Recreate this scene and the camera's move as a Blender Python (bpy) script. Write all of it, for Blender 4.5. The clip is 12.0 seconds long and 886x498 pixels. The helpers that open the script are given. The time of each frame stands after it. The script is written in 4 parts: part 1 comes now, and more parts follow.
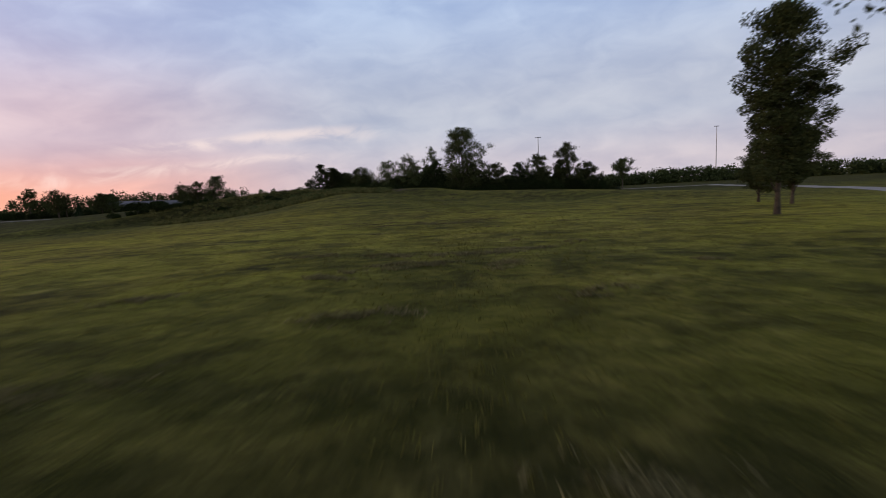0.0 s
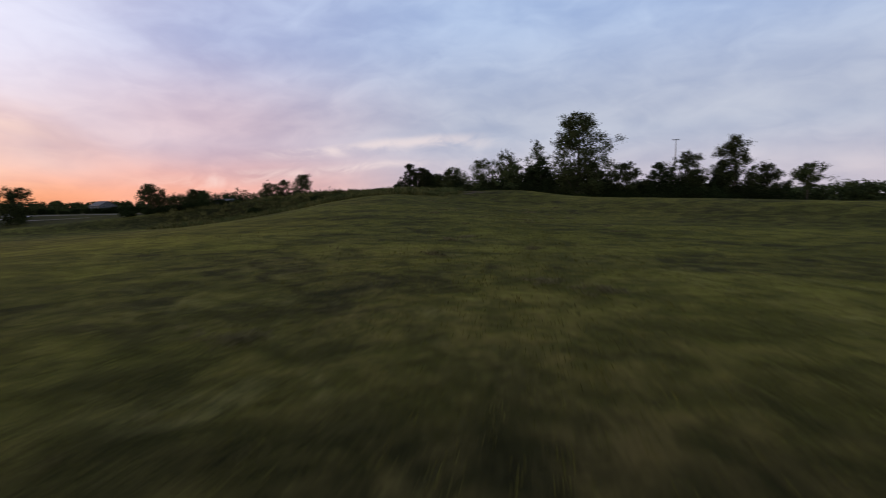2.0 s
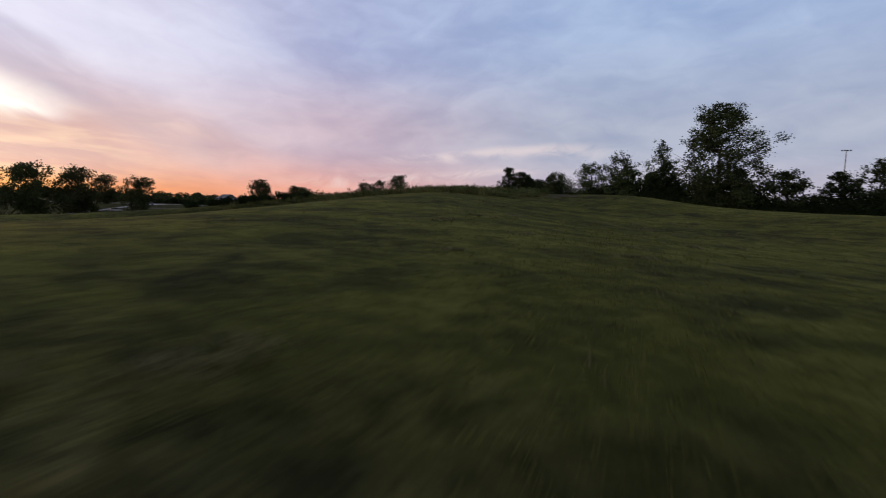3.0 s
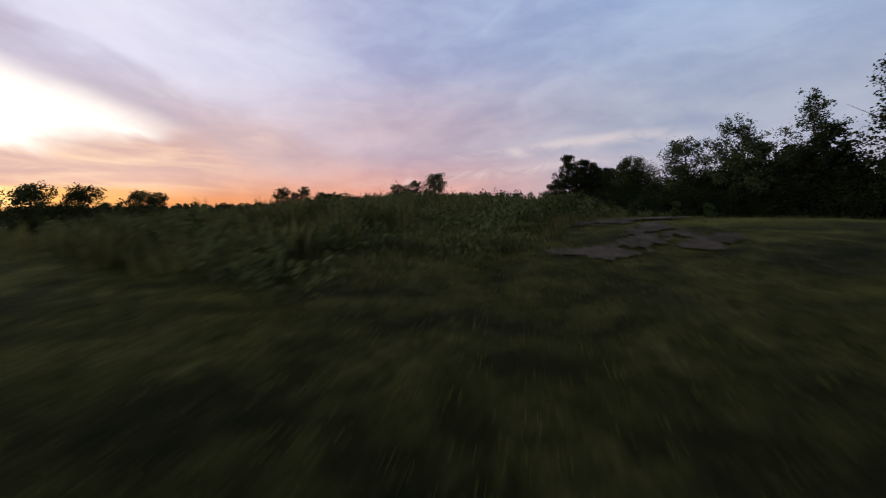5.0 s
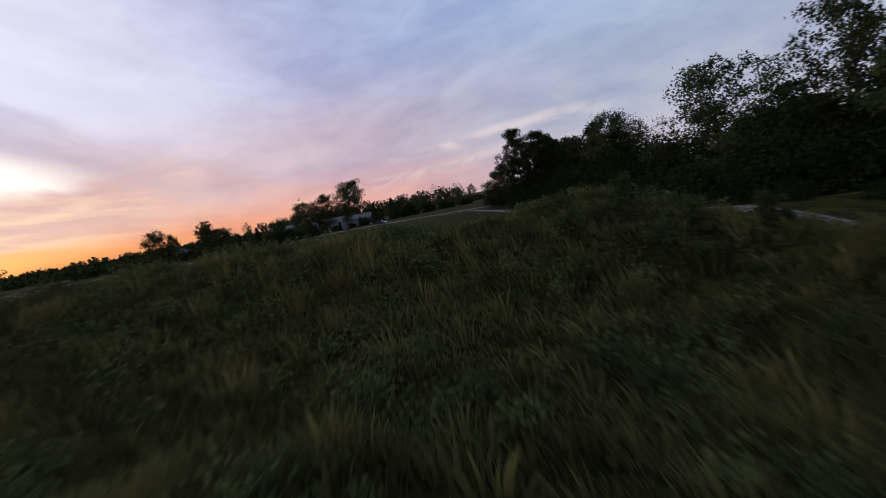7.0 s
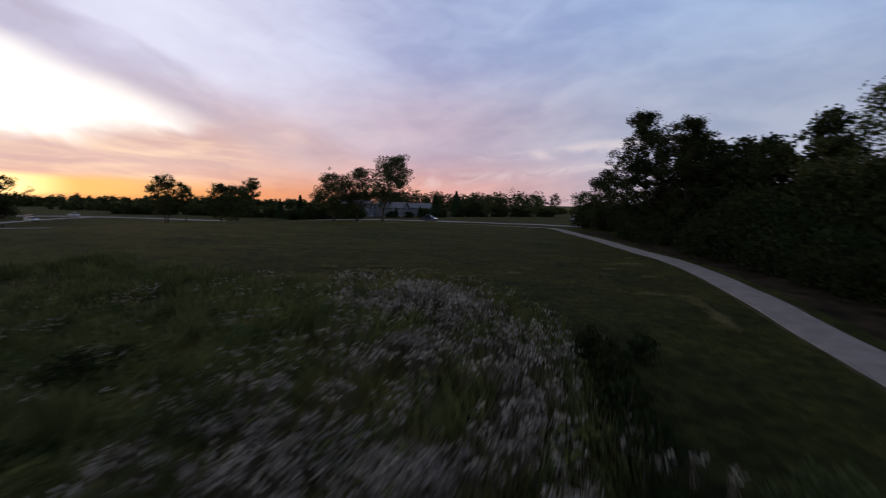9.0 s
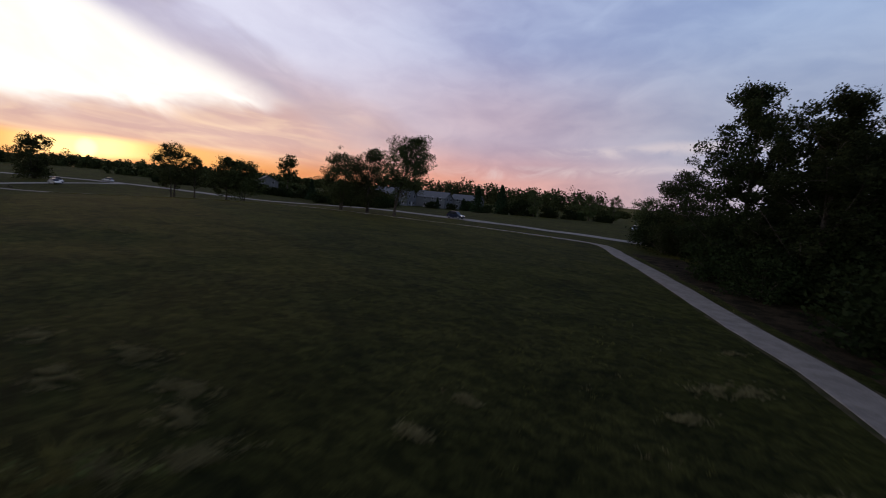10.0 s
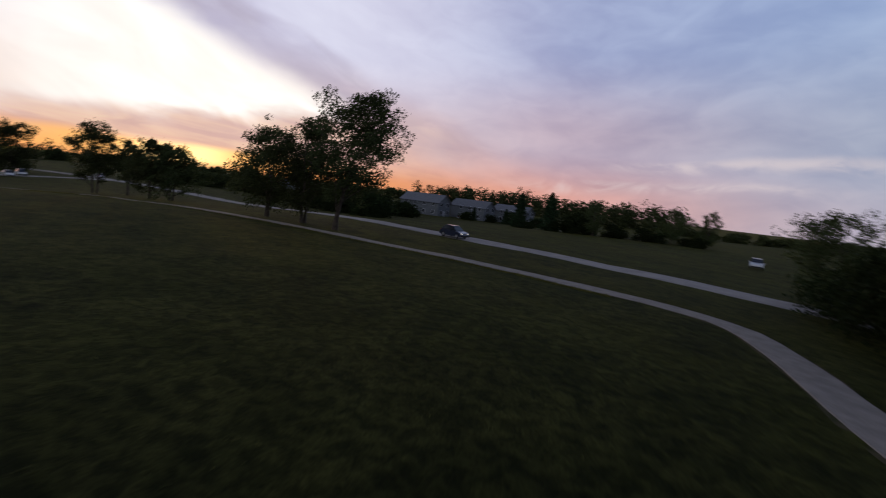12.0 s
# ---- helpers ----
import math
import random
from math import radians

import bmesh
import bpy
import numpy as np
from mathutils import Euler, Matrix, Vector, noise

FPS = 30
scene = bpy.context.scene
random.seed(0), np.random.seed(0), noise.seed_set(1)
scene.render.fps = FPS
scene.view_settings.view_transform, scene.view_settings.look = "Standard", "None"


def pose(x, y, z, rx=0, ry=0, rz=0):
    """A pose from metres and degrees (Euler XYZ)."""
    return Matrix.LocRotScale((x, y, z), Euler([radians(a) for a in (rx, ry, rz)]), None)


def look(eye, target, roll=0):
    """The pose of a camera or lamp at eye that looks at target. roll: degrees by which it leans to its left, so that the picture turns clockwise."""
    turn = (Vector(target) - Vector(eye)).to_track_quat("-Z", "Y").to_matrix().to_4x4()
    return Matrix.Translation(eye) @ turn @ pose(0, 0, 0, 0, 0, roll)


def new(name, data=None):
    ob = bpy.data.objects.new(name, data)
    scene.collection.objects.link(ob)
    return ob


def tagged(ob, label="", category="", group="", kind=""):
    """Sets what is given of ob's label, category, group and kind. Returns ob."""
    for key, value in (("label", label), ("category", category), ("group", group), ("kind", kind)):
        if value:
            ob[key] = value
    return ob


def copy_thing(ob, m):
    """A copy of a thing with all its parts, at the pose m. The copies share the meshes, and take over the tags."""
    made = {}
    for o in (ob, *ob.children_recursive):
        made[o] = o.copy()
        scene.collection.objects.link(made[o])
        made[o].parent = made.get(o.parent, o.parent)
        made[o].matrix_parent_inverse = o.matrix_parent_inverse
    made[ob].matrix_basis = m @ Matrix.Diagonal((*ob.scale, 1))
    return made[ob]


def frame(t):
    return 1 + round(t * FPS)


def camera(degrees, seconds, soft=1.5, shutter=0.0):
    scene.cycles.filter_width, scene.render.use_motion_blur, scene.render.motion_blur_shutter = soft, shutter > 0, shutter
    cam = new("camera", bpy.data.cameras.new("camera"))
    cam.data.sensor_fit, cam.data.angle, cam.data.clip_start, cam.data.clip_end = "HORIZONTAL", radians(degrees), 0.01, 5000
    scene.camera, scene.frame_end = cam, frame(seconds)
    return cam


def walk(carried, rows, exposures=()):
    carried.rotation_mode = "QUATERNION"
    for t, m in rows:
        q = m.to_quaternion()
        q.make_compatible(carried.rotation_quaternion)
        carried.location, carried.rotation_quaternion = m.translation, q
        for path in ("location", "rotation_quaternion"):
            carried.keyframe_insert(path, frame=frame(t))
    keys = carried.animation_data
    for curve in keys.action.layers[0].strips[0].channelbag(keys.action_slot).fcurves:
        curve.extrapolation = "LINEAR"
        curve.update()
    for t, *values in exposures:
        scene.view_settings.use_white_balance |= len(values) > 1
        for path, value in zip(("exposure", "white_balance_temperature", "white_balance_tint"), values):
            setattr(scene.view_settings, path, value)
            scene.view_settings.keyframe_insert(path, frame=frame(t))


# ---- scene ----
cam = camera(87.0, 12.0, soft=1.0, shutter=0.32)
PATH = [
    (0, (-0.00, 0.00, 3.01), (-0.14, 19.83, 0.45), -3.04),
    (0.5, (0.31, 9.46, 2.68), (0.21, 29.30, 0.15), -3.06),
    (1, (0.49, 19.01, 2.41), (0.44, 38.85, -0.07), -3.14),
    (1.5, (1.20, 28.30, 2.19), (-0.49, 48.09, -0.13), -3.18),
    (2, (1.95, 37.82, 2.20), (-2.80, 57.13, 0.13), -1.01),
    (2.5, (1.68, 46.58, 1.66), (-5.78, 65.04, -0.23), 0.65),
    (3, (1.08, 55.75, 1.74), (-7.89, 73.53, -0.04), 1.99),
    (3.5, (0.51, 65.73, 1.93), (-9.67, 82.85, 0.12), 2.19),
    (5.5, (-10.84, 99.55, 4.83), (-22.75, 115.50, 2.87), -2.00),
    (6, (-14.85, 108.87, 5.45), (-25.83, 125.46, 3.40), -7.05),
    (6.5, (-18.82, 118.00, 5.39), (-28.54, 135.34, 3.21), -11.56),
    (7.5, (-28.00, 133.90, 5.65), (-38.00, 151.10, 3.55), -8.00),
    (8.0, (-32.50, 141.70, 5.60), (-42.50, 158.90, 3.56), -5.50),
    (8.25, (-34.75, 145.50, 5.15), (-44.75, 162.70, 3.15), -4.30),
    (8.5, (-36.94, 149.41, 4.55), (-46.93, 166.62, 2.59), -3.12),
    (9, (-39.73, 159.42, 4.95), (-52.01, 175.09, 3.02), 0.85),
    (9.5, (-42.64, 169.34, 5.55), (-56.57, 183.53, 3.42), 5.09),
    (10, (-46.90, 178.50, 6.15), (-60.90, 192.55, 3.68), 5.24),
    (10.5, (-51.52, 187.87, 6.15), (-65.35, 202.11, 3.73), 4.93),
    (11, (-56.54, 196.13, 5.85), (-70.30, 210.47, 3.65), 3.37),
    (11.5, (-62.26, 204.35, 5.92), (-75.96, 218.76, 3.71), 2.80),
    (12, (-67.28, 211.68, 5.80), (-83.09, 223.72, 3.53), 6.81),
]
walk(cam, [(t, look(eye, target, roll)) for t, eye, target, roll in PATH],
     exposures=((0.0, 0.13, 6550, 8.5), (1.5, 0.13, 6430, 8.5), (2.5, -0.03, 6270, 9), (3.5, -0.1, 6230, 9.5), (5.5, -0.16, 6200, 10), (6.5, -0.1, 6170, 10), (8.5, -0.1, 6050, 10), (9.5, -0.2, 6050, 10),
                (12.0, -0.28, 6050, 10)))

# ---- world, sun ----
SUN_AZ, SUN_EL = 82.6, 1.0          # degrees left of +y, degrees up
SUN_DIR = Vector((-math.sin(radians(SUN_AZ)) * math.cos(radians(SUN_EL)),
                  math.cos(radians(SUN_AZ)) * math.cos(radians(SUN_EL)), math.sin(radians(SUN_EL))))


class Graph:
    """Short way to write node trees."""

    def __init__(self, tree):
        self.tree = tree
        tree.nodes.clear()

    def node(self, kind, inputs=None, **attrs):
        n = self.tree.nodes.new(kind)
        for k, v in attrs.items():
            setattr(n, k, v)
        for k, v in (inputs or {}).items():
            self.put(n.inputs[k], v)
        return n

    def put(self, socket, v):
        if isinstance(v, bpy.types.NodeSocket):
            self.tree.links.new(v, socket)
        else:
            socket.default_value = v

    def math(self, op, a, b=0.0, c=0.0, clamp=False):
        return self.node("ShaderNodeMath", {0: a, 1: b, 2: c}, operation=op, use_clamp=clamp).outputs[0]

    def vec(self, op, a, b=(0, 0, 0)):
        n = self.node("ShaderNodeVectorMath", {0: a, 1: b}, operation=op)
        return n.outputs["Value" if op in ("DOT_PRODUCT", "LENGTH") else "Vector"]

    def step(self, v, lo, hi, a=0.0, b=1.0):
        return self.node("ShaderNodeMapRange", {0: v, 1: lo, 2: hi, 3: a, 4: b}, interpolation_type="SMOOTHSTEP").outputs[0]

    def mix(self, fac, a, b, blend="MIX"):
        n = self.node("ShaderNodeMix", data_type="RGBA", blend_type=blend)
        self.put(n.inputs[0], fac)
        self.put(n.inputs[6], a if isinstance(a, bpy.types.NodeSocket) else (*a, 1))
        self.put(n.inputs[7], b if isinstance(b, bpy.types.NodeSocket) else (*b, 1))
        return n.outputs[2]

    def noise(self, vector, scale, detail=4.0, rough=0.55, distort=0.0):
        return self.node("ShaderNodeTexNoise", {"Vector": vector, "Scale": scale, "Detail": detail, "Roughness": rough,
                                                "Distortion": distort}).outputs["Fac"]


world = bpy.data.worlds.new("dusk_sky")
scene.world = world
world.use_nodes = True
g = Graph(world.node_tree)
way = g.vec("NORMALIZE", g.node("ShaderNodeTexCoord").outputs["Generated"])
sep = g.node("ShaderNodeSeparateXYZ", {0: way})
up = g.math("MAXIMUM", sep.outputs[2], 0.0)
near_sun = g.vec("DOT_PRODUCT", way, tuple(SUN_DIR))
# clear sky between the clouds
clear = g.node("ShaderNodeTexSky", sky_type="NISHITA", sun_disc=False, sun_elevation=radians(SUN_EL),
               sun_rotation=radians(-SUN_AZ), air_density=1.2, dust_density=2.0, ozone_density=1.5).outputs[0]
clear = g.vec("SCALE", clear)
clear.node.inputs["Scale"].default_value = 0.10
# angles in degrees: around from the sun, and up
side = g.math("DEGREES", g.math("ARCTAN2", g.vec("DOT_PRODUCT", way, (-SUN_DIR.y, SUN_DIR.x, 0)), g.vec("DOT_PRODUCT", way, (SUN_DIR.x, SUN_DIR.y, 0))))
away = g.math("ABSOLUTE", side)
rise = g.math("DEGREES", g.math("ARCSINE", up))
# veil of high cloud: colour by height, for three distances from the sun
near_v = g.mix(g.step(rise, 0.6, 4.2), (1.12, 0.45, 0.15), (0.97, 0.63, 0.51))
near_v = g.mix(g.step(rise, 5.0, 15.0), near_v, (0.82, 0.80, 0.95))
near_v = g.mix(g.step(rise, 16.0, 40.0), near_v, (0.50, 0.56, 0.80))
mid_v = g.mix(g.step(rise, 0.8, 7.0), (0.92, 0.44, 0.34), (0.66, 0.515, 0.59))
mid_v = g.mix(g.step(rise, 8.0, 18.0), mid_v, (0.51, 0.57, 0.785))
mid_v = g.mix(g.step(rise, 18.0, 40.0), mid_v, (0.37, 0.46, 0.72))
far_v = g.mix(g.step(rise, 1.0, 8.0), (0.62, 0.56, 0.62), (0.50, 0.54, 0.65))
far_v = g.mix(g.step(rise, 8.0, 22.0), far_v, (0.435, 0.55, 0.775))
far_v = g.mix(g.step(rise, 22.0, 50.0), far_v, (0.24, 0.33, 0.56))
veil = g.mix(g.step(away, 13.0, 47.0), near_v, mid_v)
veil = g.mix(g.step(away, 36.0, 76.0), veil, far_v)
veil = g.mix(g.step(rise, 32.0, 75.0), veil, (0.16, 0.22, 0.40))            # dusk: darker overhead and opposite the sun
veil = g.mix(g.step(away, 118.0, 165.0), veil, (0.17, 0.19, 0.30))
# streaks that lie along long shallow arcs
arc = g.math("SUBTRACT", rise, g.math("MULTIPLY", g.math("POWER", g.math("ADD", g.math("MINIMUM", away, 62.0), -38.0), 2.0), 0.0034))
streak_at = g.node("ShaderNodeCombineXYZ", {0: g.math("MULTIPLY", side, 0.045), 1: g.math("MULTIPLY", arc, 0.17), 2: 0.0}).outputs[0]
streaks = g.noise(streak_at, 1.3, 3.0, 0.42, 0.4)
puffs_at = g.node("ShaderNodeCombineXYZ", {0: g.math("MULTIPLY", side, 0.07), 1: g.math("MULTIPLY", arc, 0.16), 2: 3.7}).outputs[0]
puffs = g.noise(puffs_at, 1.3, 4.0, 0.46, 0.5)
mottle_at = g.node("ShaderNodeCombineXYZ", {0: g.math("MULTIPLY", side, 0.13), 1: g.math("MULTIPLY", arc, 0.27), 2: 9.1}).outputs[0]
mottle = g.noise(mottle_at, 1.6, 5.0, 0.55, 0.7)
amount = g.math("ADD", g.math("MULTIPLY", streaks, 0.36), g.math("ADD", g.math("MULTIPLY", puffs, 0.36), g.math("MULTIPLY", mottle, 0.28)))
tone = g.mix(g.step(amount, 0.31, 0.69), g.mix(g.step(away, 20.0, 80.0), (0.82, 0.76, 0.83), (0.80, 0.82, 0.90)), (1.16, 1.12, 1.08))
clouds = g.mix(1.0, veil, tone, "MULTIPLY")
sky = g.mix(0.93, clear, clouds)
fine_rag = g.math("MULTIPLY", g.math("SUBTRACT", streaks, 0.5), 5.0)
# two lit cirrus streaks away from the sun
for s0, s1, lo, wide, gain in ((50.0, 74.0, 5.0, 1.1, 0.55), (38.0, 68.0, 2.6, 0.9, 0.45)):
    off = g.math("ABSOLUTE", g.math("SUBTRACT", g.math("ADD", arc, g.math("MULTIPLY", fine_rag, 0.45)), lo))
    mask = g.math("MULTIPLY", g.step(off, wide, 0.0), g.math("MULTIPLY", g.step(away, s0 - 6, s0 + 6), g.step(away, s1 + 6, s1 - 8)))
    sky = g.mix(g.math("MULTIPLY", mask, g.step(mottle, 0.36, 0.60, 0.1 * gain, gain)), sky, (0.95, 0.78, 0.72))
# bright break in the cloud above the sun, narrowing to the right under a falling grey-mauve bank
right = g.math("MULTIPLY", side, -1.0)
wisp_at = g.node("ShaderNodeCombineXYZ", {0: g.math("MULTIPLY", right, 0.085), 1: g.math("MULTIPLY", g.math("ADD", rise, g.math("MULTIPLY", right, 0.26)), 0.16), 2: 5.3}).outputs[0]
wisps = g.noise(wisp_at, 1.5, 4.0, 0.5, 0.6)
rag = g.math("MULTIPLY", g.math("SUBTRACT", wisps, 0.5), 8.0)
lift = g.math("ADD", rise, g.math("ADD", g.math("MULTIPLY", rag, 0.45), g.math("MULTIPLY", fine_rag, 0.25)))
roof = g.math("SUBTRACT", 15.0, g.math("MULTIPLY", right, 0.375))
over = g.math("SUBTRACT", lift, roof)
sill = g.math("ADD", 4.6, g.math("MULTIPLY", right, 0.14))
opening = g.math("MULTIPLY", g.step(g.math("SUBTRACT", lift, sill), -0.9, 1.9), g.step(over, 1.2, -2.6))
opening = g.math("MULTIPLY", opening, g.math("MULTIPLY", g.step(right, 24.0, 14.0), g.step(right, -26.0, -4.0, 0.25, 1.0)))
halo = g.math("MULTIPLY", g.step(over, 2.0, 6.5), g.step(g.math("ADD", away, g.math("MULTIPLY", rise, 0.6)), 54.0, 20.0))
sky = g.mix(g.math("MULTIPLY", halo, 0.55), sky, (0.98, 0.95, 1.04))
bank = g.math("MULTIPLY", g.step(over, -2.4, 0.9), g.step(over, 5.6, 1.6))
bank = g.math("MULTIPLY", bank, g.math("MULTIPLY", g.step(right, 42.0, 16.0), g.step(right, -60.0, -20.0)))
sky = g.mix(g.math("MULTIPLY", bank, g.step(wisps, 0.26, 0.60, 0.85, 0.40)), sky, (0.58, 0.50, 0.57))
sky = g.mix(opening, sky, g.mix(g.step(wisps, 0.28, 0.62), (1.30, 1.17, 1.02), (1.48, 1.35, 1.18)))
# thin mauve and yellow layers under the break
layer_at = g.node("ShaderNodeCombineXYZ", {0: g.math("MULTIPLY", right, 0.075), 1: g.math("MULTIPLY", g.math("ADD", rise, g.math("MULTIPLY", right, 0.08)), 0.50), 2: 1.9}).outputs[0]
layers = g.noise(layer_at, 1.4, 4.0, 0.5, 0.7)
under = g.math("MULTIPLY", g.math("MULTIPLY", g.step(g.math("SUBTRACT", lift, sill), 1.6, -0.8), g.step(rise, 0.4, 2.4)), g.step(away, 34.0, 10.0))
sky = g.mix(g.math("MULTIPLY", under, 0.62), sky, g.mix(g.step(layers, 0.36, 0.70), (0.84, 0.55, 0.47), (1.30, 0.92, 0.60)))
strip = g.math("MULTIPLY", g.step(g.math("ABSOLUTE", g.math("SUBTRACT", g.math("ADD", rise, g.math("MULTIPLY", fine_rag, 0.25)), 1.2)), 1.5, 0.4), g.step(away, 22.0, 6.0))
sky = g.mix(strip, sky, g.mix(g.step(away, 7.0, 1.5), (1.4, 0.68, 0.19), (2.3, 1.45, 0.55)))
core = g.step(near_sun, 0.99982, 0.99999)
sky = g.mix(core, sky, (4.0, 2.4, 0.8))
g.node("ShaderNodeOutputWorld", {0: g.node("ShaderNodeBackground", {0: sky, 1: 1.0}).outputs[0]})

sun = new("sun", bpy.data.lights.new("sun", "SUN"))
sun.data.energy, sun.data.angle, sun.data.color = 0.5, radians(1.5), (1.0, 0.55, 0.25)
sun.matrix_world = look(SUN_DIR * 50, (0, 0, 0))


# ---- materials ----
def material(name):
    m = bpy.data.materials.new(name)
    m.use_nodes = True
    return m, Graph(m.node_tree)


def surface(name, colour_a, colour_b, scale, rough=0.8, fine=0.0, bump=0.0, bump_scale=None, metal=0.0, spread=0.12, coords="Object", specular=0.3):
    """Two colours mixed by noise at two scales, with relief."""
    m, g = material(name)
    at = g.node("ShaderNodeTexCoord").outputs[coords]
    fac = g.math("ADD", g.math("MULTIPLY", g.noise(at, scale, 5.0), 0.65), g.math("MULTIPLY", g.noise(at, scale * 7.3, 3.0), 0.35))
    colour = g.mix(g.step(fac, 0.36, 0.64), colour_a, colour_b)
    chance = g.node("ShaderNodeObjectInfo").outputs["Random"]
    colour = g.node("ShaderNodeHueSaturation", {"Color": colour, "Hue": 0.5, "Value": g.math("ADD", g.math("MULTIPLY", chance, 2 * spread), 1 - spread)}).outputs[0]
    ins = {"Base Color": colour, "Roughness": rough, "Metallic": metal, "Specular IOR Level": specular}
    if bump:
        ins["Normal"] = g.node("ShaderNodeBump", {"Height": g.noise(at, bump_scale or scale * 6, 4.0), "Strength": bump, "Distance": 0.05}).outputs[0]
    g.node("ShaderNodeOutputMaterial", {0: g.node("ShaderNodeBsdfPrincipled", ins).outputs[0]})
    return m


def leaf_material(name, dark, light, thin=0.35, clump=0.7, share=0.4):
    m, g = material(name)
    per = g.node("ShaderNodeNewGeometry").outputs["Random Per Island"]
    at = g.node("ShaderNodeTexCoord").outputs["Object"]
    fac = g.math("ADD", g.math("MULTIPLY", per, 1 - share), g.math("MULTIPLY", g.step(g.noise(at, clump, 3.0), 0.35, 0.65), share))
    colour = g.mix(fac, dark, light)
    chance = g.node("ShaderNodeObjectInfo").outputs["Random"]
    colour = g.node("ShaderNodeHueSaturation", {"Color": colour, "Hue": g.math("ADD", g.math("MULTIPLY", chance, 0.03), 0.485),
                                                "Value": g.math("ADD", g.math("MULTIPLY", chance, 0.4), 0.8)}).outputs[0]
    body = g.node("ShaderNodeBsdfPrincipled", {"Base Color": colour, "Roughness": 0.8, "Specular IOR Level": 0.04}).outputs[0]
    back = g.node("ShaderNodeBsdfTranslucent", {"Color": colour}).outputs[0]
    g.node("ShaderNodeOutputMaterial", {0: g.node("ShaderNodeMixShader", {0: thin, 1: body, 2: back}).outputs[0]})
    return m


def ground_material():
    m, g = material("meadow")
    at = g.node("ShaderNodeNewGeometry").outputs["Position"]
    big = g.noise(at, 0.035, 4.0, 0.6)
    mid = g.noise(at, 0.35, 5.0, 0.6, 0.4)
    fine = g.noise(g.node("ShaderNodeMapping", {"Vector": at, "Scale": (1, 1, 0.3)}).outputs[0], 14.0, 5.0, 0.7)
    green = g.mix(g.step(mid, 0.36, 0.66), (0.025, 0.026, 0.0085), (0.043, 0.041, 0.0135))
    dry = g.mix(g.step(mid, 0.38, 0.62), (0.044, 0.036, 0.015), (0.068, 0.054, 0.023))
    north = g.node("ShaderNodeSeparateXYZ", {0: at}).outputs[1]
    # north: greener, and darkened in colour and sheen like grass seen against the sun
    lush_dim = g.math("ADD", g.math("MULTIPLY", g.step(north, 28.0, 75.0), 0.5), g.math("MULTIPLY", g.step(north, 90.0, 185.0), 0.5))
    dryness = g.math("MULTIPLY", g.step(big, 0.40, 0.62), g.math("SUBTRACT", 1.0, g.math("MULTIPLY", lush_dim, 0.75)))
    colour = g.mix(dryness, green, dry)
    colour = g.mix(lush_dim, colour, g.mix(1.0, colour, (0.52, 0.61, 0.51), "MULTIPLY"))
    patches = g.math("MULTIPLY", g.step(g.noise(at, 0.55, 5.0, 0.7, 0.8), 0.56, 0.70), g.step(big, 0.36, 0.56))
    colour = g.mix(g.math("MULTIPLY", g.math("MULTIPLY", patches, g.math("SUBTRACT", 1.0, lush_dim)), 0.45), colour, (0.17, 0.155, 0.07))
    colour = g.mix(g.step(fine, 0.30, 0.72), g.mix(1.0, colour, (0.5, 0.5, 0.5), "MULTIPLY"), g.mix(1.0, colour, (1.3, 1.3, 1.25), "MULTIPLY"))
    # pale tufts; the dark gaps paint in the shadows of small bumps
    tufts = g.noise(at, 2.1, 4.0, 0.65, 0.5)
    colour = g.mix(g.step(tufts, 0.36, 0.66), g.mix(1.0, colour, (0.50, 0.53, 0.55), "MULTIPLY"), g.mix(1.0, colour, (1.55, 1.45, 1.35), "MULTIPLY"))
    hollows = g.noise(at, 0.75, 4.0, 0.6, 0.6)
    uneven = g.mix(g.step(hollows, 0.36, 0.62), g.mix(1.0, colour, (0.64, 0.68, 0.66), "MULTIPLY"), g.mix(1.0, colour, (1.2, 1.17, 1.08), "MULTIPLY"))
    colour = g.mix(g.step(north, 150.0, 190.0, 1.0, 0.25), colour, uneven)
    bands = g.noise(g.node("ShaderNodeMapping", {"Vector": at, "Scale": (0.7, 1.6, 1)}).outputs[0], 0.11, 4.0, 0.6, 0.8)
    seedy = g.math("ADD", g.step(bands, 0.34, 0.64, 0.55, 1.3), g.step(hollows, 0.35, 0.62, -0.35, 0.35))
    relief = g.math("ADD", g.math("MULTIPLY", tufts, 0.8), g.math("MULTIPLY", fine, 0.35))
    normal = g.node("ShaderNodeBump", {"Height": relief, "Strength": 0.5, "Distance": 0.12}).outputs[0]
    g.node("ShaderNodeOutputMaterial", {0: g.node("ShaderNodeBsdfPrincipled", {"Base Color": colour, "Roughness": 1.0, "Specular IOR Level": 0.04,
                                                                                 "Sheen Weight": g.math("MULTIPLY", g.math("SUBTRACT", 0.38, g.math("MULTIPLY", lush_dim, 0.31)), seedy), "Sheen Roughness": 0.27, "Sheen Tint": (0.47, 0.50, 0.07, 1),
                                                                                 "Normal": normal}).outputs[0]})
    return m


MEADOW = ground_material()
ASPHALT = surface("path_asphalt", (0.15, 0.132, 0.113), (0.215, 0.19, 0.162), 1.3, 0.9, bump=0.4, bump_scale=40, specular=0.08)
FLOOR_DARK = surface("floor_dark", (0.010, 0.009, 0.005), (0.045, 0.032, 0.018), 0.9, 0.95, bump=1.0, bump_scale=7, specular=0.02)
ROAD = surface("road_asphalt", (0.22, 0.20, 0.185), (0.29, 0.265, 0.24), 0.6, 0.9, bump=0.3, bump_scale=30, specular=0.08)
